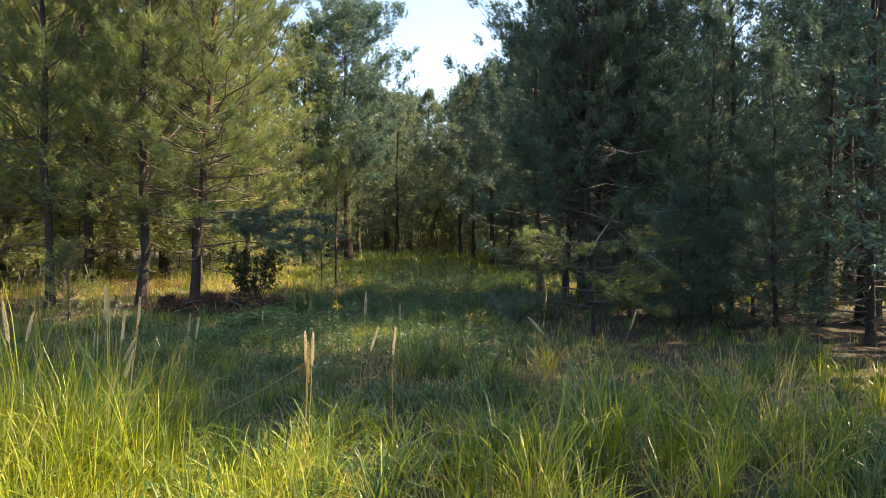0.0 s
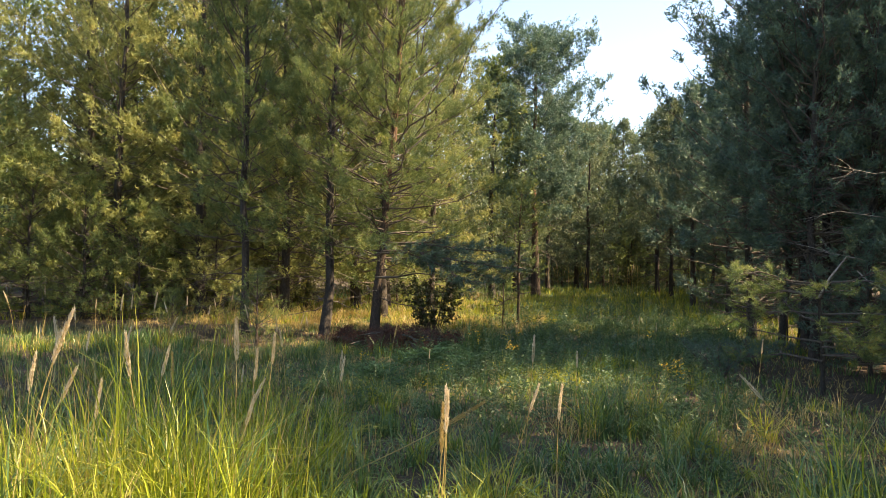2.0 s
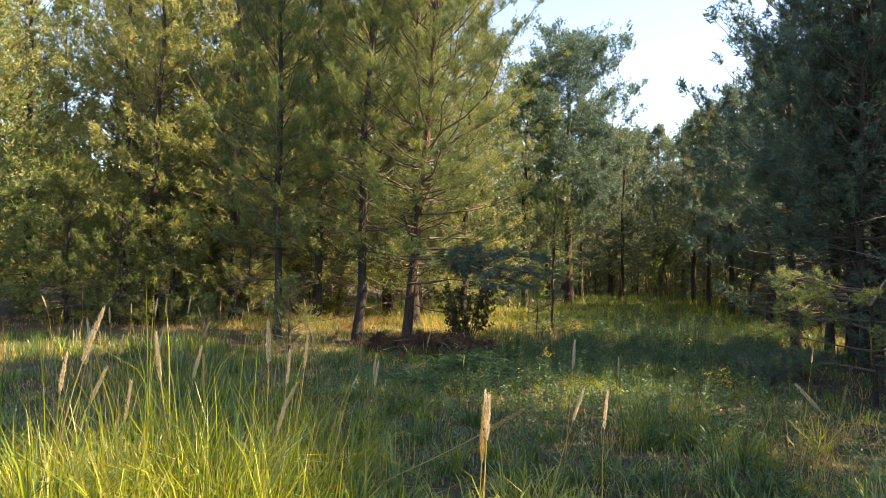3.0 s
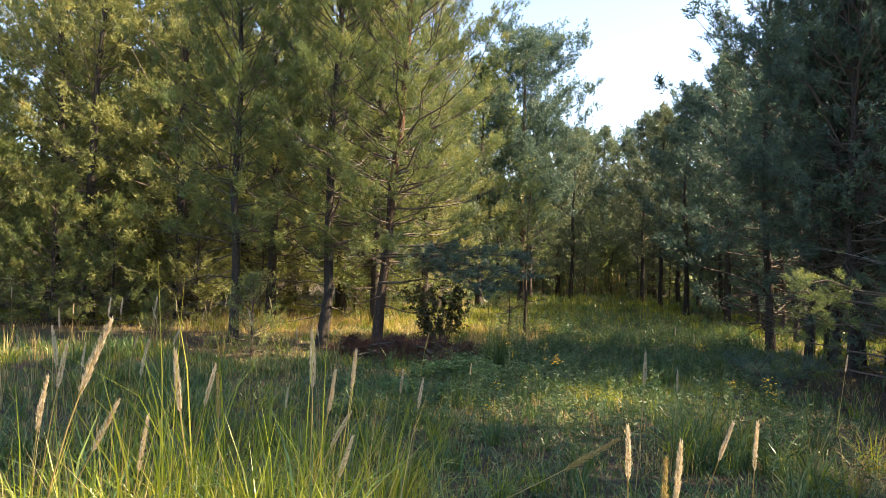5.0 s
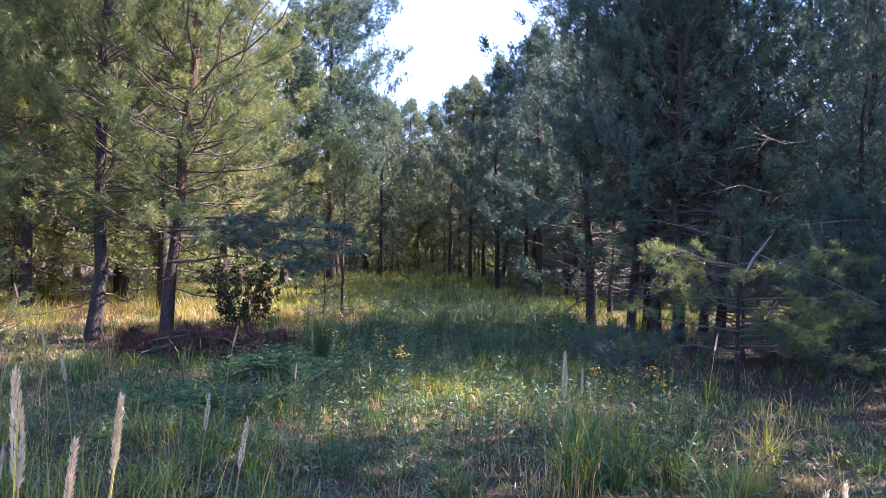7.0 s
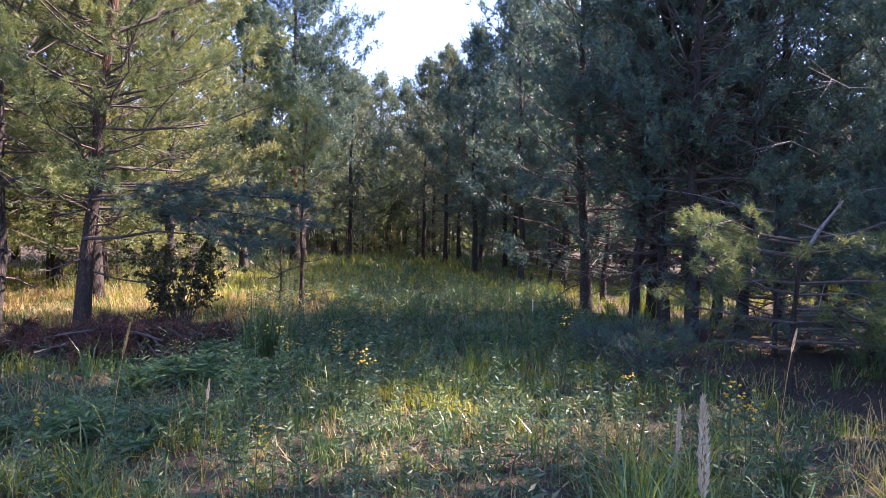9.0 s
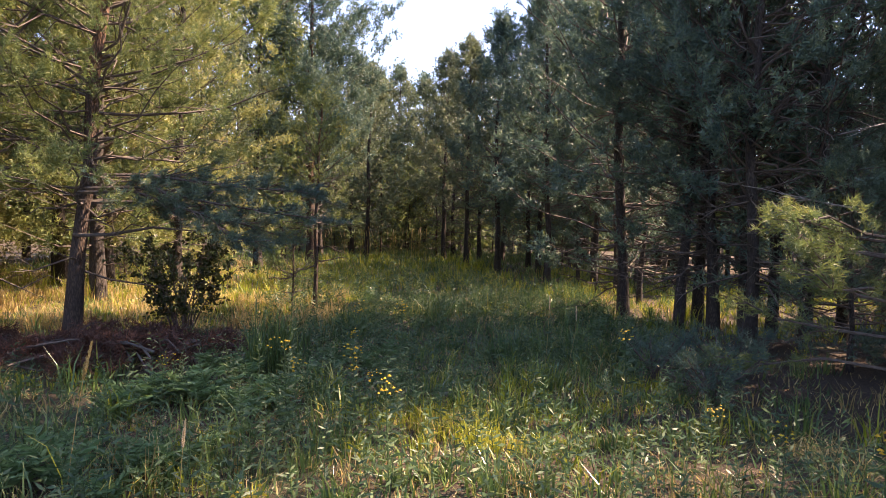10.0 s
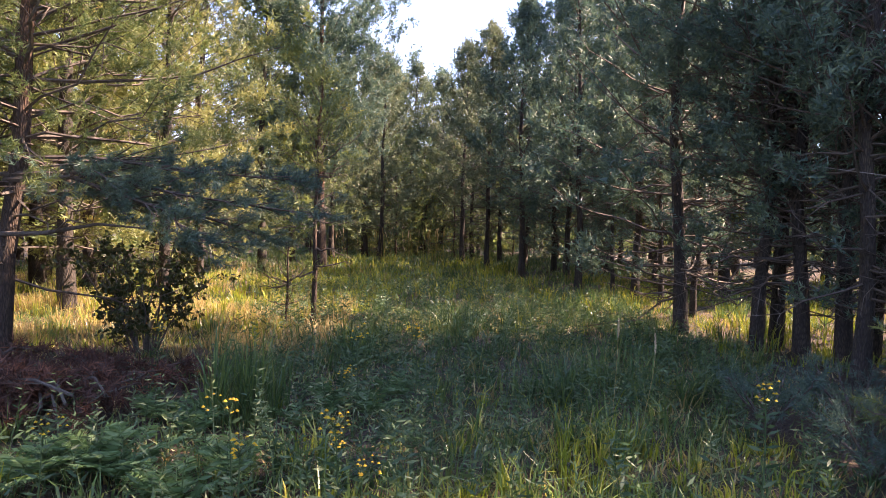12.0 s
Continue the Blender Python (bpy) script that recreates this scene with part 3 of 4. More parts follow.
for row in range(9):
    for col in range(4):
        x, y = 4.6 + 2.1 * col + 0.25 * row + rng.uniform(-0.6, 0.6), 24.5 + 2.5 * row + rng.uniform(-0.7, 0.7)
        placed.append((x, y))
        plant_pine(FAR[2 - (row + col) % 2], x, y, TALL[2 - (row + col) % 2], "far forest pines", row * 40 + col * 97, rng.uniform(0.78, 0.95) * (0.62 if row < 2 else 1.0))
for n in range(15):
    x, y = -8.5 + 1.1 * n + rng.uniform(-0.4, 0.4), 47.5 + 2.2 * (n % 3) + rng.uniform(-0.6, 0.6)
    placed.append((x, y))
    plant_pine(FAR[n % 3], x, y, TALL[n % 3], "far forest pines", n * 79, rng.uniform(0.9, 1.02))
wood_at(27, 50, 16, 1.9, FAR, TALL, "far forest pines", (0.85, 1.1))
for n in range(58):
    if n >= 46:
        x, y, k = -6.0 + 0.75 * (n - 46) + rng.uniform(-0.3, 0.3), rng.uniform(41, 45), 2 - n % 2
    elif n < 26:
        x, y, k = rng.uniform(-11, 8), rng.uniform(42, 56), n % 3
    else:
        x, y, k = rng.uniform(-17, -7), rng.uniform(18, 24), n % 2
    plant_pine(BUSHY[k], x, y, YOUNG[k], "undergrowth pines", n * 83, rng.uniform(0.5, 1.05) * (1.0 if n < 46 else 1.4))
wood_at(15, 50, 16, 1.0, BUSHY, YOUNG, "undergrowth pines", (0.5, 1.1))

# woods all round that close the view
g = np.random.default_rng(77)
n = 52000
a, r = g.uniform(0, 2 * math.pi, n), g.uniform(64, 78, n)
z = g.random(n) ** 0.8 * (8.6 + 1.2 * np.sin(a * 23) + 0.9 * np.sin(a * 61 + 1) + 0.7 * np.sin(a * 140))
c = np.stack([np.sin(a) * r, np.cos(a) * r + 4, z], 1)
v = c[:, None] + g.normal(0, 0.55, (n, 3, 3))
m = 16000
b, r = g.uniform(-1.2, 1.0, m), g.uniform(52, 64, m)
z = g.random(m) ** 1.3 * (2.6 + 0.8 * np.sin(b * 37))
low = np.stack([np.sin(b) * r, np.cos(b) * r + 4, z], 1)
v = np.concatenate([v, low[:, None] + g.normal(0, 0.34, (m, 3, 3))])
n += m
woods = new("far_woods", mesh_of("far_woods", v.reshape(-1, 3), np.arange(3 * n).reshape(-1, 3), NEEDLE))
tagged(woods, "distant pine woods that close the view", "woods", kind="stuff")

# ---- young pines in the open ----
SEEDLING = pine_meshes(51, 1.15, 0.1, 0.55, 0.018, needles=14, length=0.07, width=0.008, gap=0.06, per=2, whorl=0.16, dead=0, sides=6)
plant_pine(SEEDLING, -6.6, 12.3, "small bushy pine seedling in front of the pines", name="pine_seedling")
plant_pine(SEEDLING, -8.6, 12.6, "small bushy pine seedling in front of the pines", name="pine_seedling", turn=120, size=0.7)
THIN = pine_meshes(52, 3.3, 1.5, 0.75, 0.03, needles=14, length=0.085, width=0.010, gap=0.08, per=3, whorl=0.32, dead=12, sides=7, limbs=10)
plant_pine(THIN, -2.66, 16.9, "thin young pine with a straight dark stem in the glade", name="young_pine")
STUB = pine_meshes(53, 1.2, 0.35, 0.45, 0.012, needles=12, length=0.07, width=0.008, gap=0.07, per=2, whorl=0.2, dead=3, sides=5)
plant_pine(STUB, -3.0, 16.8, "weak small pine beside the thin young pine", name="pine_seedling")

SAPS = [pine_meshes(55 + k, 3.2, 0.12, 1.35, 0.035, needles=14, length=0.075, width=0.012, gap=0.17, per=6, whorl=0.24, dead=8, sides=6, bark=BARK_DARK, leaf=(NEEDLE_BLUE_SHADE, NEEDLE, NEEDLE_OLIVE_LIT)[k], full=0.5, droop=-8) for k in range(3)]
for n, (x, y, k, size) in enumerate(((3.8, 11.5, 0, 0.66), (4.5, 12.9, 0, 0.75), (3.4, 13.1, 0, 0.7), (5.1, 11.0, 0, 0.8), (-14.4, 14.8, 1, 1.2), (-13.0, 15.0, 1, 1.0), (-10.4, 16.6, 2, 0.8), (-11.9, 15.6, 1, 0.85))):
    plant_pine(SAPS[k], x, y, ("bushy young blue-green pine at the foot of the stand", "bushy young green pine at the forest edge", "bushy young olive-green pine at the forest edge")[k], "young pines at the edges", n * 57, size, "young_pine")

# young pine with a broken bleached top before the dark stand
young = thing("young_pine", 2.3, 11.0, "young pine with a broken bleached leader and blue-green tufts", "tree")
core = Soup()
core.tube([(2.3, 11.0, -0.1), (2.28, 10.97, 0.35), (2.25, 10.9, 0.7), (2.17, 10.7, 1.25)], [0.03, 0.027, 0.024, 0.018], 7)
hang(young, "trunk", core.mesh("trunk", BARK_DARK, True))
snag = Soup()
snag.tube([(2.17, 10.7, 1.22), (2.28, 10.62, 1.48), (2.43, 10.55, 1.72)], [0.018, 0.015, 0.008], 7)
hang(young, "broken_leader", snag.mesh("broken_leader", DEADWOOD, True), "bleached broken leader")
g = np.random.default_rng(9)
for k in range(20):
    z0 = g.uniform(0.35, 1.5)
    az = g.uniform(math.pi * 0.6, math.pi * 2.15)
    L = g.uniform(0.7, 1.25)
    p0 = np.array([2.25, 10.85, z0])
    h = np.array([math.cos(az), math.sin(az), 0])
    pts = [p0, p0 + h * L * 0.4 + [0, 0, 0.04], p0 + h * L * 0.75 + [0, 0, g.uniform(-0.1, 0.2)], p0 + h * L + [0, 0, g.uniform(-0.15, 0.35)]]
    limb, leafs = needled_limb(100 + k, pts, 0.38, 0.11, 36, 0.068, 0.0058, NEEDLE, None, 0.010, (1.0, 0.95, 0.9))
    wood = hang(young, "limb", limb)
    hang(wood, "needles", leafs).matrix_parent_inverse = Matrix()

# low pine seedlings at the foot of the stand
for n, (sx, sy, reach) in enumerate(((0.98, 12.35, 0.36), (1.15, 11.5, 0.42), (1.75, 12.6, 0.45))):
    low = thing("pine_seedling", sx, sy, "low spreading pine seedling in the shade of the stand", "tree", "low pine seedlings")
    for k in range(9):
        az = 0.7 * k + n
        h = np.array([math.cos(az), math.sin(az), 0])
        p0 = np.array([sx, sy, 0.03])
        L = reach * g.uniform(0.6, 1.1)
        limb, leafs = needled_limb(130 + 20 * n + k, [p0, p0 + h * L * 0.3 + [0, 0, 0.16], p0 + h * L * 0.65 + [0, 0, 0.26], p0 + h * L + [0, 0, 0.38]], 0.15, 0.085, 40, 0.060, 0.0038, NEEDLE_BLUE_SHADE, None, 0.008, (1.0, 0.9))
        wood = hang(low, "limb", limb)
        hang(wood, "needles", leafs).matrix_parent_inverse = Matrix()


def dead_limb(pts, r, seed, sprays=5):
    """A bleached dead limb with a few forked ends."""
    g = np.random.default_rng(seed)
    pts = np.asarray(pts, float)
    b = Soup()
    b.tube(pts, np.linspace(r, r * 0.3, len(pts)), 6)
    way = unit(pts[-1] - pts[0])
    for k in range(sprays):
        p = pts[g.integers(1, len(pts) - 1)] + (pts[-1] - pts[-2]) * g.uniform(0, 0.6)
        w = unit(way + g.normal(0, 0.5, 3)) * g.uniform(0.2, 0.5)
        b.tube([p, p + w * 0.5 + g.normal(0, 0.02, 3), p + w], [r * 0.4, r * 0.3, r * 0.12], 4)
    return b.mesh("dead_limb", DEADWOOD, True)


owner = bpy.data.objects["pine_tree.011"]
for k, (r, pts) in enumerate(((0.013, [(4.3, 11.6, 1.95), (3.7, 11.2, 1.93), (2.94, 11.0, 1.85)]), (0.012, [(2.9, 11.9, 1.55), (2.85, 11.2, 1.42), (2.96, 10.5, 1.28), (3.1, 9.8, 1.05)]),
                              (0.016, [(3.3, 13.0, 1.7), (3.08, 13.2, 1.76), (2.6, 13.6, 1.92), (2.24, 14.0, 2.02)]), (0.012, [(3.4, 11.6, 2.9), (2.9, 11.2, 2.8), (2.3, 10.9, 2.9)]),
                              (0.011, [(3.3, 12.2, 2.3), (2.6, 11.6, 2.35), (2.0, 11.3, 2.2)]), (0.010, [(3.4, 12.2, 0.9), (2.8, 11.4, 0.7), (2.3, 10.9, 0.75)]))):
    hang(owner, "dead_limb", dead_limb(pts, r * 0.62, 200 + k), "bleached dead limb")


# ---- grass ----
def patchy(x, y, s, k):
    return 0.5 + 0.25 * np.sin(x * s + k) * np.sin(y * s * 1.13 + 2 * k) + 0.25 * np.sin((x * 0.8 - y * 0.6) * s * 1.9 + 3 * k)


def blades(g, x, y, az, h, wd, bend, segs=2):
    """Curved grass blades rooted at x, y, leaning towards az."""
    n = len(x)
    out = np.stack([np.cos(az), np.sin(az), np.zeros(n)], 1)
    tw = az + g.normal(0, 0.7, n)
    side = np.stack([-np.sin(tw), np.cos(tw), np.zeros(n)], 1)
    root = np.stack([x, y, swell(x, y) - 0.01], 1)
    rows = []
    for k in range(segs):
        s = k / segs
        c = root + out * (h * bend * s ** 1.8)[:, None]
        c[:, 2] += h * (s - 0.55 * bend * s ** 3)
        ww = (wd * (1 - 0.5 * s) / 2)[:, None]
        rows += [c - side * ww, c + side * ww]
    tip = root + out * (h * bend * 1.05)[:, None]
    tip[:, 2] += h * (1 - 0.62 * bend)
    rows.append(tip)
    v = np.stack(rows, 1)
    m = v.shape[1]
    f = []
    for k in range(segs - 1):
        f += [[2 * k, 2 * k + 1, 2 * k + 3], [2 * k, 2 * k + 3, 2 * k + 2]]
    f.append([m - 3, m - 2, m - 1])
    return v.reshape(-1, 3), (np.arange(n)[:, None, None] * m + np.array(f)[None]).reshape(-1, 3)


def thin_ground(x, y):
    """Where pine litter keeps the grass thin: under the pines on both sides."""
    a = (x < -3.0 + 0.3 * np.sin(3 * y)) & (y > 12.2 + 0.3 * np.sin(2 * x)) & (y < 15.6)
    b = (x > np.where(y < 13, 0.9, 2.1) + 0.3 * np.sin(1.3 * y)) & (y > 10.6 + 0.4 * np.sin(2 * x)) & (y < 18)
    c = (y > 48) | (x < -13)
    return a | b | c


def height(x, y):
    """Height of the grass: high tussocks near the start, knee-high along the glade."""
    bump = np.exp(-(((x + 2.3) / 1.5) ** 2 + ((y - 4.2) / 1.3) ** 2)) + 0.7 * np.exp(-(((x - 1.5) / 1.3) ** 2 + ((y - 4.8) / 1.0) ** 2))
    trodden = 1 - 0.45 * np.exp(-((x + 1.42) / 0.35) ** 2) * (y > 2)
    return (0.13 + 0.28 * patchy(x, y, 1.1, 1.7) + 0.46 * bump) * np.where((y > 9) & (y < 13), 0.85, 1.0) * trodden


def tussocks(name, label, seed, count, area, mat, share, per, width, tall=1.0, segs=2, bend=(0.1, 0.75), size=0.09):
    """Grass in tussocks: blades spring from common roots and arch outwards."""
    g = np.random.default_rng(seed)
    cx, cy = g.uniform(area[0], area[1], count), g.uniform(area[2], area[3], count)
    keep = g.random(count) < share(cx, cy)
    cx, cy = cx[keep], cy[keep]
    ch = height(cx, cy) * g.uniform(0.45, 1.5, len(cx)) * tall
    x, y, ch = np.repeat(cx, per), np.repeat(cy, per), np.repeat(ch, per)
    n = len(x)
    a, r = g.uniform(0, 2 * math.pi, n), np.abs(g.normal(0, size, n))
    x, y = x + np.cos(a) * r, y + np.sin(a) * r
    az = a + g.normal(0, 0.8, n)
    ob = new(name, mesh_of(name, *blades(g, x, y, az, ch * g.uniform(0.4, 1.2, n), width * g.uniform(0.6, 1.3, n), g.uniform(*bend, n), segs), mat))
    return tagged(ob, label, "grass", kind="stuff")


def green_share(x, y):
    return np.where(thin_ground(x, y), 0.10, np.where((x < -2.3) & (y > 14.8) & (y < 25), 0.07, np.where((x > 0.6) & (y > 5.6) & (y < 11), 0.30, 0.30 + 0.7 * patchy(x, y, 0.9, 0.3))))


# where sun-tinted grass stands: painted pools of light on meadow and glade
def sunlit_share(x, y):
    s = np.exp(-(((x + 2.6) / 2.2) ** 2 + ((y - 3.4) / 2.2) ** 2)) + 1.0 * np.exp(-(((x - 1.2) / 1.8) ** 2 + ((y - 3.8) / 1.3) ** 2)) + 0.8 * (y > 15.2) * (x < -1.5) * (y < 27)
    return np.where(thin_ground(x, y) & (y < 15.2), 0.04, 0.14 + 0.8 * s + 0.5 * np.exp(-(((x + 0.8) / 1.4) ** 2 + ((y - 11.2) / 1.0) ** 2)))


def straw_share(x, y):
    # last term: extra straw behind the pines brightens the sunny strip by colour
    return np.where(thin_ground(x, y), 0.32, 0.16 + 0.3 * patchy(x, y, 1.7, 2.2)) + 0.35 * (x > 0.2) * (x < 2.2) * (y > 6.2) * (y < 10.6) + 0.75 * (y > 14.6) * (x < -2.4)


LUSH, GOLD, DRY = "lush green grass in arching tussocks", "grass in tall tussocks, tinted yellow-green for sunlight", "dry straw-coloured grass between the green"
tussocks("grass", LUSH, 50, 700, (-6, 5, 1.3, 9), GRASS, green_share, 50, 0.0100, 1.25, 3, (0.1, 0.95), 0.075)
tussocks("grass", LUSH, 52, 1900, (-9, 5, 9, 20), GRASS, green_share, 32, 0.013, 1.1, 2, (0.1, 0.85), 0.11)
tussocks("grass", "green grass at the far end of the glade", 54, 2200, (-14, 9, 20, 52), GRASS, green_share, 14, 0.028, 1.1, size=0.2)
tussocks("grass", GOLD, 56, 900, (-7, 5, 1.3, 9), GRASS_SUNLIT, sunlit_share, 44, 0.0095, 1.2, 3, (0.1, 0.95), 0.07)
tussocks("grass", GOLD, 74, 270, (-3.4, -0.8, 2.7, 4.8), GRASS_SUNLIT, lambda x, y: np.ones_like(x), 44, 0.0100, 0.95, 3, (0.05, 0.7), 0.07)
tussocks("grass", "grass tinted yellow-green for sun beyond the dark stand", 77, 1300, (2.6, 15, 14.6, 29), GRASS_SUNLIT, lambda x, y: 0.7 + 0 * x, 18, 0.015, 1.0, 2, (0.1, 0.8), 0.12)
tussocks("grass", "pale grass tinted yellow-green for sun at the far end of the glade", 78, 900, (-5, 2.0, 20, 38), GRASS_SUNLIT, lambda x, y: patchy(x, y, 0.7, 1.1), 14, 0.026, 1.1, 2, (0.1, 0.8), 0.2)
# pool of sun strengthened by yellow-tinted tussocks
tussocks("grass", "low grass tinted yellow-green as a sunny patch of the glade", 76, 130, (-1.7, 0.9, 10.2, 12.1), GRASS_SUNLIT, lambda x, y: patchy(x, y, 1.9, 0.6), 44, 0.009, 0.85, 2, (0.1, 0.8), 0.09)
tussocks("grass", GOLD, 58, 3000, (-17, 5, 9, 27), GRASS_SUNLIT, sunlit_share, 18, 0.013, 0.9)
tussocks("grass", "long arching sedge blades in loose clumps", 70, 300, (-6, 5, 1.6, 8.5), GRASS, green_share, 26, 0.010, 1.4, 4, (0.25, 0.9), 0.06)
tussocks("grass", "long arching sedge blades in loose clumps", 72, 220, (-6, 4, 1.6, 7.5), GRASS_SUNLIT, sunlit_share, 26, 0.009, 1.4, 4, (0.25, 0.9), 0.06)
for seed, label, n, area, mat, tall_cm in ((90, "short green turf under the taller grass", 46000, (-7, 2.6, 6, 21), GRASS, 0.13), (92, "short dry turf under the taller grass", 26000, (-8, 3.5, 6, 21), STRAW, 0.10), (94, "short green turf of the far glade", 16000, (-9, 8, 21, 46), GRASS, 0.22)):
    g = np.random.default_rng(seed)
    x, y = g.uniform(area[0], area[1], n), g.uniform(area[2], area[3], n)
    keep = ~thin_ground(x, y) | (g.random(n) < 0.35)
    x, y = x[keep], y[keep]
    n = len(x)
    turf = new("turf", mesh_of("turf", *blades(g, x, y, g.uniform(0, 6.28, n), tall_cm * g.uniform(0.5, 1.4, n), g.uniform(0.010, 0.020, n) * (1 if area[3] < 30 else 2.5), g.uniform(0.2, 1.0, n), 1), mat))
    tagged(turf, label, "grass", kind="stuff")
tussocks("dry_grass", DRY, 60, 1200, (-7, 5, 1.3, 10), STRAW, straw_share, 20, 0.0055, 1.1, 3, (0.05, 0.9))
# real dry grass, made denser so its pale gold carries the sunlight
tussocks("dry_grass", "dry grass behind the pines, thickened pale gold for the sun on it", 63, 700, (-11, -2.3, 14.9, 19.5), STRAW, lambda x, y: 0.35 + 0.65 * patchy(x, y, 1.2, 0.8), 20, 0.011, 0.9, 2, (0.1, 0.8))
tussocks("dry_grass", DRY, 62, 3000, (-17, 8, 10, 32), STRAW, straw_share, 14, 0.011, 0.75, 2, (0.2, 1.0))
tussocks("grass", "grass on the open side of the meadow", 64, 1800, (-16, -6, 3, 13), GRASS, green_share, 24, 0.011, 1.0)
tussocks("dry_grass", "tall dry grass stems on the meadow", 66, 650, (-16, -4.5, 3, 13), STRAW, straw_share, 14, 0.007, 1.6, 2, (0.05, 0.4))
tussocks("grass", "tall upright yellow-green stems on the meadow", 65, 130, (-5.0, -1.9, 3.2, 7.5), GRASS_SUNLIT, lambda x, y: 1 - 0.4 * (y > 6), 14, 0.0062, 1.5, 3, (0.05, 0.45), 0.07)
tussocks("dry_grass", "tall thin straw stems on the meadow", 67, 120, (-5.0, -1.9, 3.2, 7.5), STRAW, lambda x, y: 1 - 0.4 * (y > 6), 8, 0.0045, 1.55, 3, (0.05, 0.4), 0.07)
tussocks("grass", "meadow grass behind the start of the path", 69, 2600, (-16, 9, -9, 1.4), GRASS, lambda x, y: 0.3 + 0.7 * patchy(x, y, 0.8, 0.5), 12, 0.02, 1.0, 2, (0.1, 0.8), 0.14)
tussocks("grass_tuft", "upright tuft of long green blades", 68, 9, (-2.75, -2.35, 12.45, 12.95), GRASS, lambda x, y: np.ones_like(x), 60, 0.012, 3.1, 3, (0.05, 0.45), 0.06)


# ---- herbs, ferns and flowers ----
def leaf_cloud(g, p, way, length, width):
    """Small pointed leaves: two triangles each, from p along way."""
    side = unit(np.cross(way, g.normal(size=p.shape))) * (width / 2)[:, None]
    mid = p + way * (length * 0.45)[:, None]
    v = np.stack([p, mid - side, mid + side, p + way * length[:, None]], 1).reshape(-1, 3)
    q = np.arange(len(p))[:, None] * 4
    return v, np.concatenate([q + [[0, 1, 2]], q + [[1, 3, 2]]])


def herbs(seed, count, area, tall, leaf, want, mat=None, label="leafy green herbs among the grass of the glade"):
    g = np.random.default_rng(seed)
    x, y = g.uniform(area[0], area[1], count), g.uniform(area[2], area[3], count)
    keep = (g.random(count) < want(x, y)) & ~thin_ground(x, y)
    x, y = x[keep], y[keep]
    h = tall * g.uniform(0.5, 1.2, len(x))
    per = 22
    s = np.tile(np.linspace(0.12, 1, per), len(x))
    X, Y, H = np.repeat(x, per), np.repeat(y, per), np.repeat(h, per)
    lx, ly = np.repeat(g.normal(0, 0.15, len(x)), per), np.repeat(g.normal(0, 0.15, len(x)), per)
    p = np.stack([X + lx * H * s, Y + ly * H * s, swell(X, Y) + H * s], 1)
    a = np.arange(len(p)) * 2.4 + g.normal(0, 0.3, len(p))
    way = unit(np.stack([np.cos(a), np.sin(a), g.uniform(-0.1, 0.8, len(p))], 1))
    ln = leaf * g.uniform(0.6, 1.3, len(p)) * (1.25 - 0.7 * s)
    S = Soup()
    S.add(*leaf_cloud(g, p, way, ln, ln * 0.22))
    root = np.stack([x, y, swell(x, y)], 1)
    top = np.stack([x + lx[::per] * h, y + ly[::per] * h, root[:, 2] + h], 1)
    q = np.arange(len(x))[:, None] * 3
    S.add(np.stack([root - [0.003, 0, 0], root + [0.003, 0, 0], top], 1), q + [[0, 1, 2]])
    ob = new("herbs", S.mesh("herbs", mat or HERB))
    return tagged(ob, label, "herbs", kind="stuff")


herbs(80, 900, (-4.2, 1.2, 8.0, 13.5), 0.42, 0.075, lambda x, y: 0.35 + 0.65 * patchy(x, y, 1.3, 0.9))
herbs(81, 1000, (-3.5, 2.0, 13, 24), 0.40, 0.09, lambda x, y: 0.3 + 0.7 * patchy(x, y, 1.0, 2.9))
herbs(82, 350, (-3.6, 2.2, 4.5, 8.5), 0.36, 0.06, lambda x, y: 0.7 * patchy(x, y, 1.3, 1.4))

herbs(83, 34, (-3.2, -1.6, 11.6, 13.4), 0.52, 0.065, lambda x, y: 0.8 + 0 * x, HERB_PALE, "pale grey-green tall herbs beside the brushwood")
herbs(84, 150, (-3.0, 1.5, 6.5, 12.5), 0.34, 0.06, lambda x, y: patchy(x, y, 1.5, 0.2), HERB_PALE, "pale grey-green herbs scattered in the glade")


def fern_mesh(seed, fronds, size):
    """A plant of feathery fronds, each with paired leaflets."""
    g = np.random.default_rng(seed)
    S = Soup()
    for k in range(fronds):
        az, L = k * 2.4 + g.normal(0, 0.3), size * g.uniform(0.7, 1.15)
        el = g.uniform(0.7, 1.3)
        s = np.linspace(0.18, 1, 19)
        h = np.array([math.cos(az), math.sin(az), 0])
        mid = np.outer(L * s * math.cos(el) * (1 + 0.4 * s), h) + np.outer(L * math.sin(el) * (s - 0.35 * s ** 3), (0, 0, 1))
        across = np.array([-math.sin(az), math.cos(az), 0])
        for sg in (-1, 1):
            way = unit(np.tile(across * sg, (19, 1)) + 0.45 * unit(np.gradient(mid, axis=0)) + g.normal(0, 0.08, (19, 3)))
            ln = L * 0.22 * np.sin(np.pi * (0.18 + 0.8 * s)) + 0.012
            S.add(*leaf_cloud(g, mid, way, ln, ln * 0.24))
        S.tube(mid[::4], np.full(len(mid[::4]), 0.0025), 3)
    return S.mesh("fern", FERN)


ferns = [fern_mesh(140 + k, 9, 0.34) for k in range(3)]
g = np.random.default_rng(15)
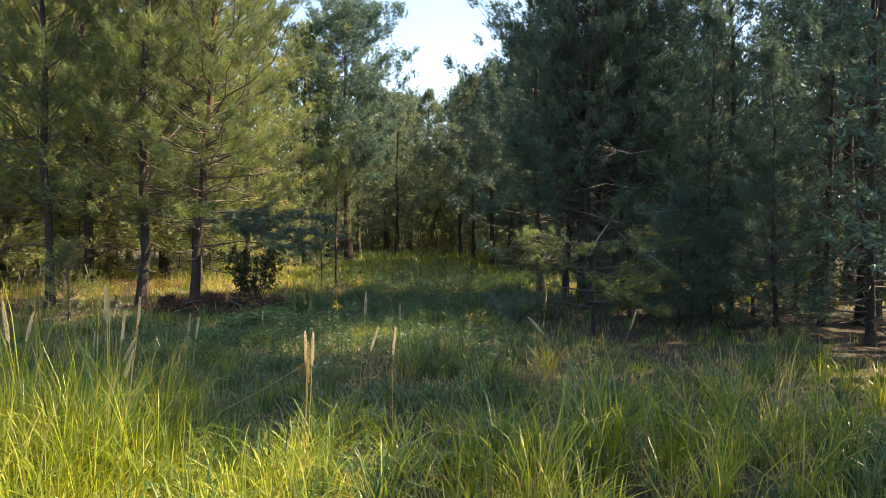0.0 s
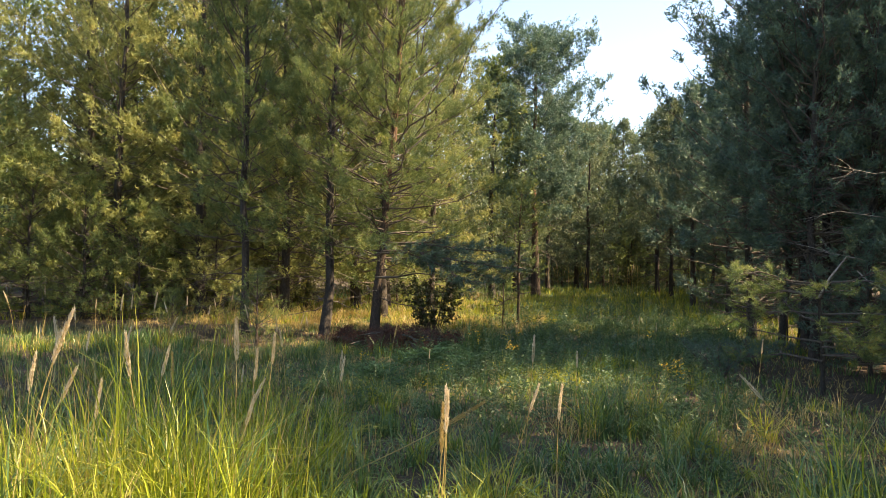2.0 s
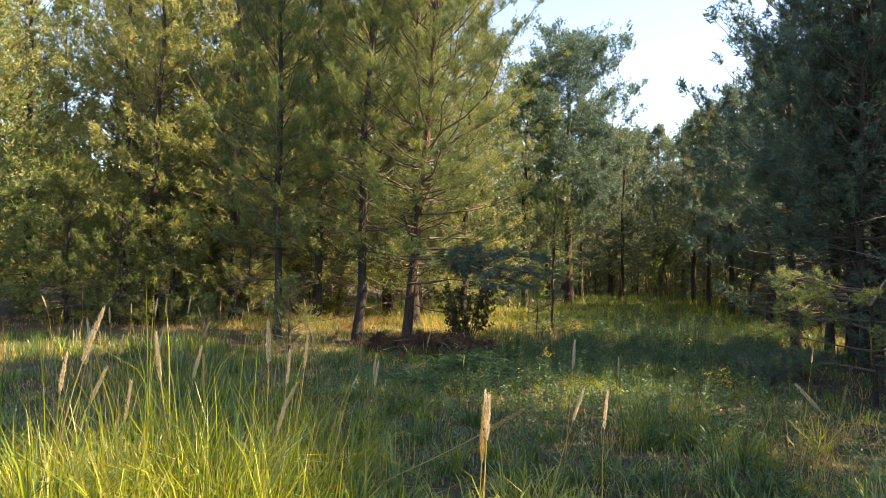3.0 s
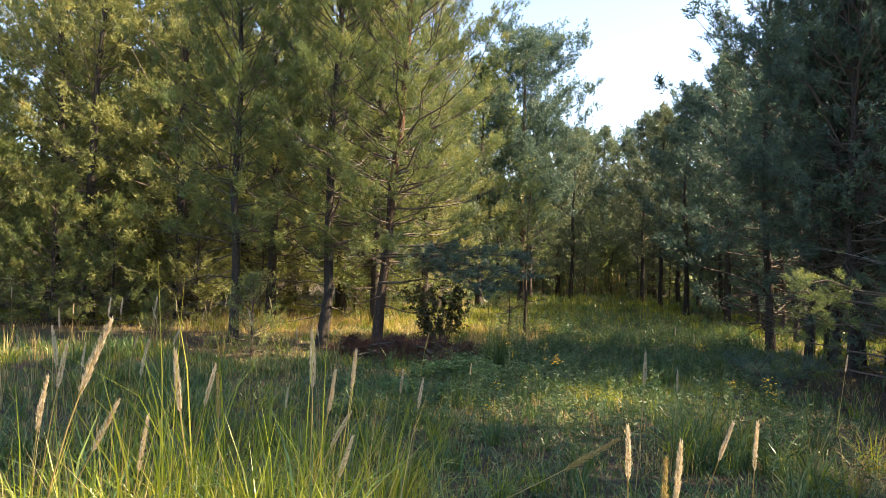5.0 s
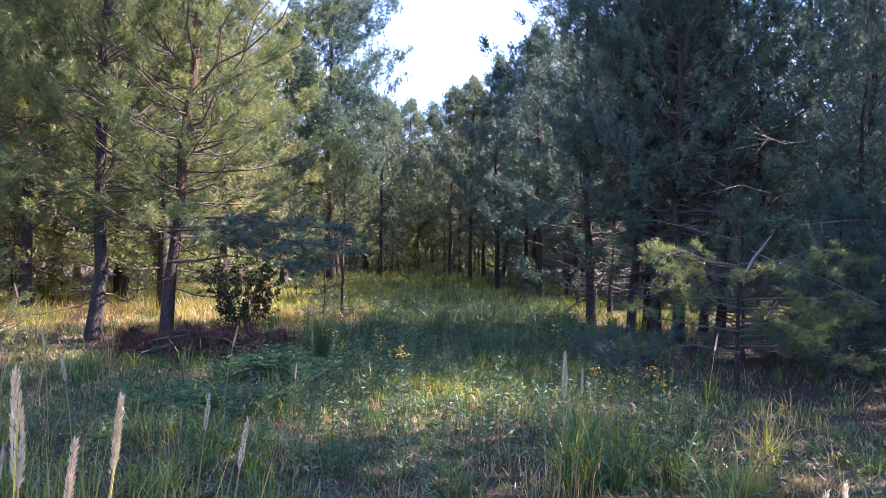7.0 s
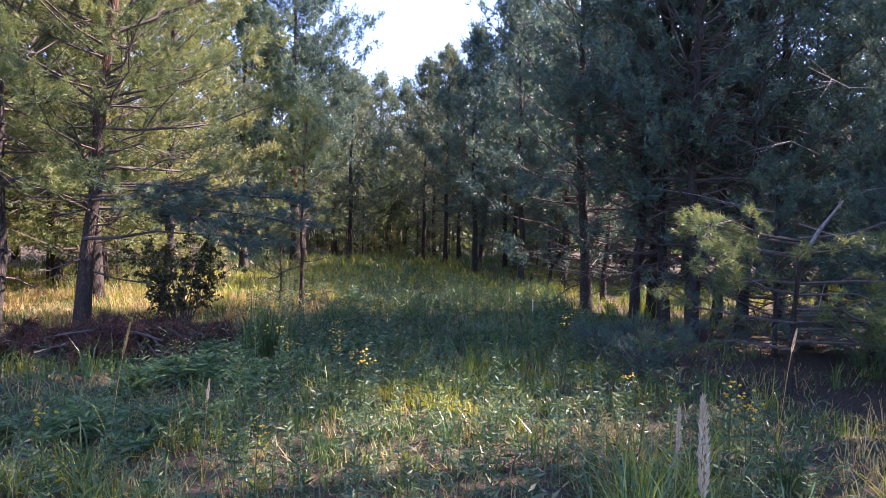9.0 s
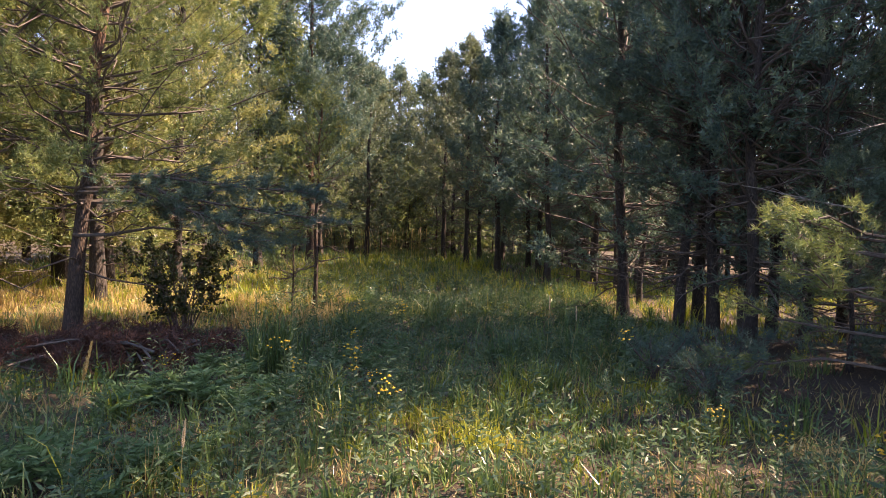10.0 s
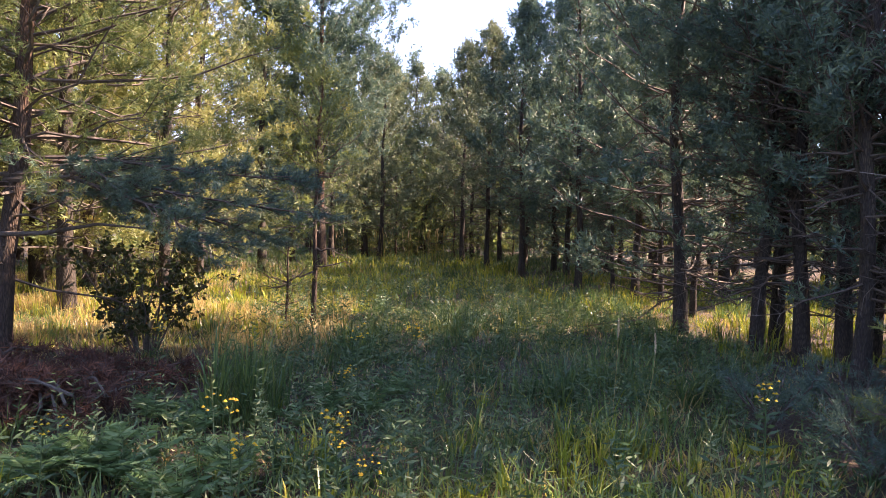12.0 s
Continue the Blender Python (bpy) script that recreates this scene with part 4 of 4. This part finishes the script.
for k in range(26):
    if k < 17:
        x, y = g.uniform(-3.9, -2.05), g.uniform(9.2, 11.6)
    else:
        x, y = g.uniform(-3.2, -1.4), g.uniform(11.6, 13.4)
    ob = new("fern_plant", ferns[k % 3])
    ob.matrix_basis = pose(x, y, float(swell(x, y)), 0, 0, g.uniform(0, 360)) @ Matrix.Scale(g.uniform(0.7, 1.2), 4)
    tagged(ob, "feathery green leafy plant low in the glade", "plant", "feathery plants")


def disc(S, c, r, n=7):
    a = np.arange(n) * 2 * math.pi / n
    ring = np.stack([c[0] + r * np.cos(a), c[1] + r * np.sin(a), np.full(n, c[2] - r * 0.95)], 1)
    S.add(np.concatenate([[c], ring]), [[0, 1 + k, 1 + (k + 1) % n] for k in range(n)])


def flower(seed):
    g = np.random.default_rng(seed)
    ob = thing("yellow_flower", 0, 0, "yellow-flowered herb with a flat blossom head on a thin stem", "flower", "yellow flowers")
    st, lf, bl = Soup(), Soup(), Soup()
    H = 0.52
    st.tube([(0, 0, -0.02), (0.02, 0.01, 0.25), (0.03, 0.0, H)], [0.004, 0.0035, 0.003], 5)
    n = 26
    s = np.linspace(0.1, 0.9, n)
    a = np.arange(n) * 2.4
    p = np.stack([0.03 * s, 0.01 * s, H * s], 1)
    lf.add(*leaf_cloud(g, p, unit(np.stack([np.cos(a), np.sin(a), np.full(n, 0.35)], 1)), 0.09 * (1.2 - 0.6 * s), np.full(n, 0.016)))
    for k in range(14):
        c = np.array([0.03 + g.normal(0, 0.032), g.normal(0, 0.032), H + 0.03 + g.normal(0, 0.028)])
        st.tube([(0.03, 0, H - 0.02), c - [0, 0, 0.006]], [0.002, 0.0015], 3)
        disc(bl, c, g.uniform(0.007, 0.011))
    part("stem", st.mesh("stem", HERB), ob)
    part("leaves", lf.mesh("leaves", HERB), ob)
    part("blossom", bl.mesh("blossom", BLOOM), ob, "flat cluster of yellow buttons")
    return ob


spots = [(-1.87, 7.33), (-1.95, 8.32), (-2.89, 8.37), (0.48, 8.44), (0.42, 8.55), (0.31, 9.74), (0.38, 9.11), (0.49, 8.37), (-1.68, 10.63), (-1.79, 12.78), (-1.61, 10.47),
         (-1.81, 12.1), (-3.28, 13.12), (-2.16, 10.85), (-1.37, 13.01), (-1.73, 10.79), (-3.04, 10.91), (-2.04, 10.46), (-1.45, 9.6), (0.2, 10.9), (-1.2, 7.9)]
bloom = [flower(160), flower(161), flower(162)]
for k, (x, y) in enumerate(spots):
    m = pose(x, y, float(swell(x, y)), 0, 0, k * 71) @ Matrix.Scale(0.8 + 0.09 * (k % 5), 4)
    if k < 3:
        bloom[k].matrix_basis = m
    else:
        copy_thing(bloom[k % 3], pose(x, y, float(swell(x, y)), 0, 0, k * 71)).scale = [0.8 + 0.09 * (k % 5)] * 3


# ---- reed grass with seed heads ----
def reed(seed, head, fat, mat, label):
    """One tall reed stalk, a metre high: stem, two long leaves and a plume of spikelets."""
    g = np.random.default_rng(seed)
    ob = thing("reed_stalk", 0, 0, label, "reed grass", "reed stalks")
    st, pl = Soup(), Soup()
    hook = g.uniform(0.02, 0.09)

    def arc(z):
        return hook * np.clip((z - 0.45) / 0.55, 0, 1) ** 2.2

    zz = np.array([-0.03, 0.3, 0.55, 0.7, 0.82, 0.92, 0.98])
    st.tube(np.stack([arc(zz), 0 * zz, zz], 1), [0.003, 0.0028, 0.0026, 0.0023, 0.002, 0.0015, 0.001], 5)
    n = 420
    s = g.random(n)
    prof = np.clip(np.sin(np.pi * (0.10 + 0.88 * s ** 0.75)), 0, 1)
    z = 1 - head * (1 - s)
    a = g.uniform(0, 2 * math.pi, n)
    p = np.stack([arc(z) + np.cos(a) * fat * prof * 0.35, np.sin(a) * fat * prof * 0.35, z + g.normal(0, 0.006, n)], 1)
    way = unit(np.stack([np.cos(a) * 0.35, np.sin(a) * 0.35, np.full(n, 1.0)], 1) + g.normal(0, 0.12, (n, 3)))
    pl.add(*leaf_cloud(g, p, way, g.uniform(0.012, 0.022, n), g.uniform(0.0025, 0.0042, n)))
    part("stem", st.mesh("stem", STRAW), ob)
    part("plume", pl.mesh("plume", mat), ob, "feathery tan seed head")
    for k in range(2):
        lf = Soup()
        lf.add(*blades(g, np.array([0.005]), np.array([0.0]), np.array([k * 2.8 + 0.4]), np.array([0.55 + 0.1 * k]), np.array([0.009]), np.array([0.45]), 3))
        part("leaf", lf.mesh("leaf", GRASS_SUNLIT), ob)
    return ob


kinds = [reed(170, 0.20, 0.015, PLUME, "tall reed stalk with a slim tan seed head"), reed(171, 0.19, 0.019, PLUME, "tall reed stalk with a full pale seed head"),
         reed(172, 0.22, 0.018, STRAW, "tall reed stalk with a ragged brown seed head"), reed(173, 0.16, 0.012, PLUME, "tall reed stalk with a slim tan seed head")]
near_reeds = [(-2.85, 3.95, 1.36, 9), (-2.91, 4.94, 1.04, 8), (-2.86, 4.98, 0.99, -6), (-2.26, 4.83, 1.24, 1), (-2.16, 5.12, 1.14, 10), (-2.26, 5.12, 1.06, 14), (-2.2, 4.95, 0.92, 22), (-0.49, 4.96, 0.95, 14), (-0.35, 5.02, 0.93, -1),
              (-0.7, 6.4, 1.02, 4), (-1.5, 5.46, 0.78, 62), (-0.85, 4.55, 1.0, 2), (-0.73, 4.1, 1.08, 3), (-2.7, 4.4, 1.17, -14), (-3.3, 4.3, 1.08, -4), (-2.75, 4.0, 1.05, 26), (-2.62, 4.15, 0.95, 12), (-2.0, 4.6, 0.86, 24), (-0.75, 4.1, 1.02, 4)]
other_reeds = [(-2.34, 6.5, 0.84, 5), (-2.97, 6.0, 0.77, 2), (-5.62, 8.0, 0.75, 4), (-6.73, 9.0, 1.05, -3), (-6.51, 9.0, 1.03, 8), (-4.18, 5.5, 1.17, 6), (1.0, 6.5, 0.85, -40), (1.06, 6.6, 0.82, 8),
               (-3.77, 4.9, 1.14, 5), (-5.42, 8.0, 1.12, 3), (-3.77, 5.6, 1.07, 4), (1.85, 7.0, 0.84, 30), (-0.43, 7.2, 0.85, 4), (1.36, 9.5, 0.8, 6), (-2.32, 9.0, 0.6, 3), (-2.93, 9.5, 0.84, 8), (-2.03, 5.9, 0.9, 6), (0.03, 12.5, 0.74, 4), (0.31, 12.5, 0.65, 12)]
for k, (x, y, h, lean) in enumerate(near_reeds + other_reeds):
    sort = kinds[(0, 1, 2, 1, 3, 0, 0, 3)[k % 8]]
    tilt = radians(lean)
    base = pose(x - h * math.sin(tilt) * 0.9, y, float(swell(x, y)), (k * 37) % 9 - 4, lean, 0) @ pose(0, 0, 0, 0, 0, k * 53)
    size = h / max(0.55, math.cos(tilt))
    ob = copy_thing(sort, base)
    ob.scale = (size, size, size)
g = np.random.default_rng(31)
for k in range(26):
    x, y = g.uniform(-12, -4.5), g.uniform(7.5, 12.5)
    copy_thing(kinds[k % 4], pose(x, y, 0, g.normal(0, 6), g.normal(3, 8), k * 37)).scale = [g.uniform(0.7, 1.05)] * 3
for k in range(30):
    x, y = g.uniform(-4.5, 0.0), g.uniform(33, 38)
    copy_thing(kinds[1 + k % 2], pose(x, y, 0, g.normal(0, 6), g.normal(3, 8), k * 37)).scale = [g.uniform(1.1, 1.45)] * 3
for ob, (x, y) in zip(kinds, ((-4.9, 6.4), (-3.3, 7.4), (-6.1, 6.9), (-3.9, 8.3))):
    ob.matrix_basis = pose(x, y, 0, 2, 5, x * 50) @ Matrix.Scale(0.9, 4)

# ---- shrub ----
shrub = thing("shrub", -4.1, 15.0, "dark-leaved shrub with many thin stems beside the pine", "shrub")
g = np.random.default_rng(33)
lv = Soup()
for k in range(15):
    az, sp = g.uniform(0, 6.28), g.uniform(0.18, 0.78)
    H = g.uniform(0.75, 1.35)
    s = np.linspace(0, 1, 6)
    pts = np.stack([0.08 * math.cos(az) + sp * s ** 1.4 * math.cos(az), 0.08 * math.sin(az) + sp * s ** 1.4 * math.sin(az), -0.05 + H * s], 1)
    pts[1:] += g.normal(0, 0.02, (5, 3))
    st = Soup()
    st.tube(pts, 0.011 * (1 - s) + 0.003, 5)
    for j in range(9):
        f = g.uniform(0.3, 1)
        p = np.array([np.interp(f, s, pts[:, c]) for c in range(3)])
        w = unit(np.array([math.cos(az), math.sin(az), 0.3]) + g.normal(0, 0.9, 3)) * g.uniform(0.12, 0.32)
        st.tube([p, p + w * 0.5 + g.normal(0, 0.01, 3), p + w], [0.004, 0.003, 0.0015], 3)
        m = 27
        q = p + np.outer(g.random(m), w) + g.normal(0, 0.02, (m, 3))
        ln = g.uniform(0.035, 0.075, m)
        lv.add(*leaf_cloud(g, q, unit(g.normal(0, 1, (m, 3)) + w * 2 + [0, 0, -0.1]), ln, ln * 0.55))
    part("stem", st.mesh("stem", TWIG), shrub)
part("leaves", lv.mesh("leaves", SHRUB_LEAF), shrub)

# ---- heap of rust-brown pine slash ----
heap = thing("slash_heap", -3.75, 13.5, "low heap of cut pine branches with rust-brown dead needles", "brushwood")
g = np.random.default_rng(35)
for k in range(34):
    p0 = np.array([-3.8 + g.uniform(-1.3, 0.7), 13.0 + g.uniform(-0.75, 0.55), g.uniform(0.04, 0.26)])
    az, L = g.uniform(0, 6.28), g.uniform(0.5, 1.0)
    h = np.array([math.cos(az), math.sin(az), 0])
    pts = [p0 - h * L / 2, p0 + [0, 0, 0.07], p0 + h * L * 0.3 + [0, 0, 0.06], p0 + h * L * 0.55 + [0, 0, -0.02]]
    limb, leafs = needled_limb(230 + k, pts, 0.22, 0.06, 14, 0.09, 0.008, RUST, DEADWOOD if k == 3 else TWIG, 0.008)
    wood = hang(heap, "cut_branch", limb)
    hang(wood, "needles", leafs).matrix_parent_inverse = Matrix()
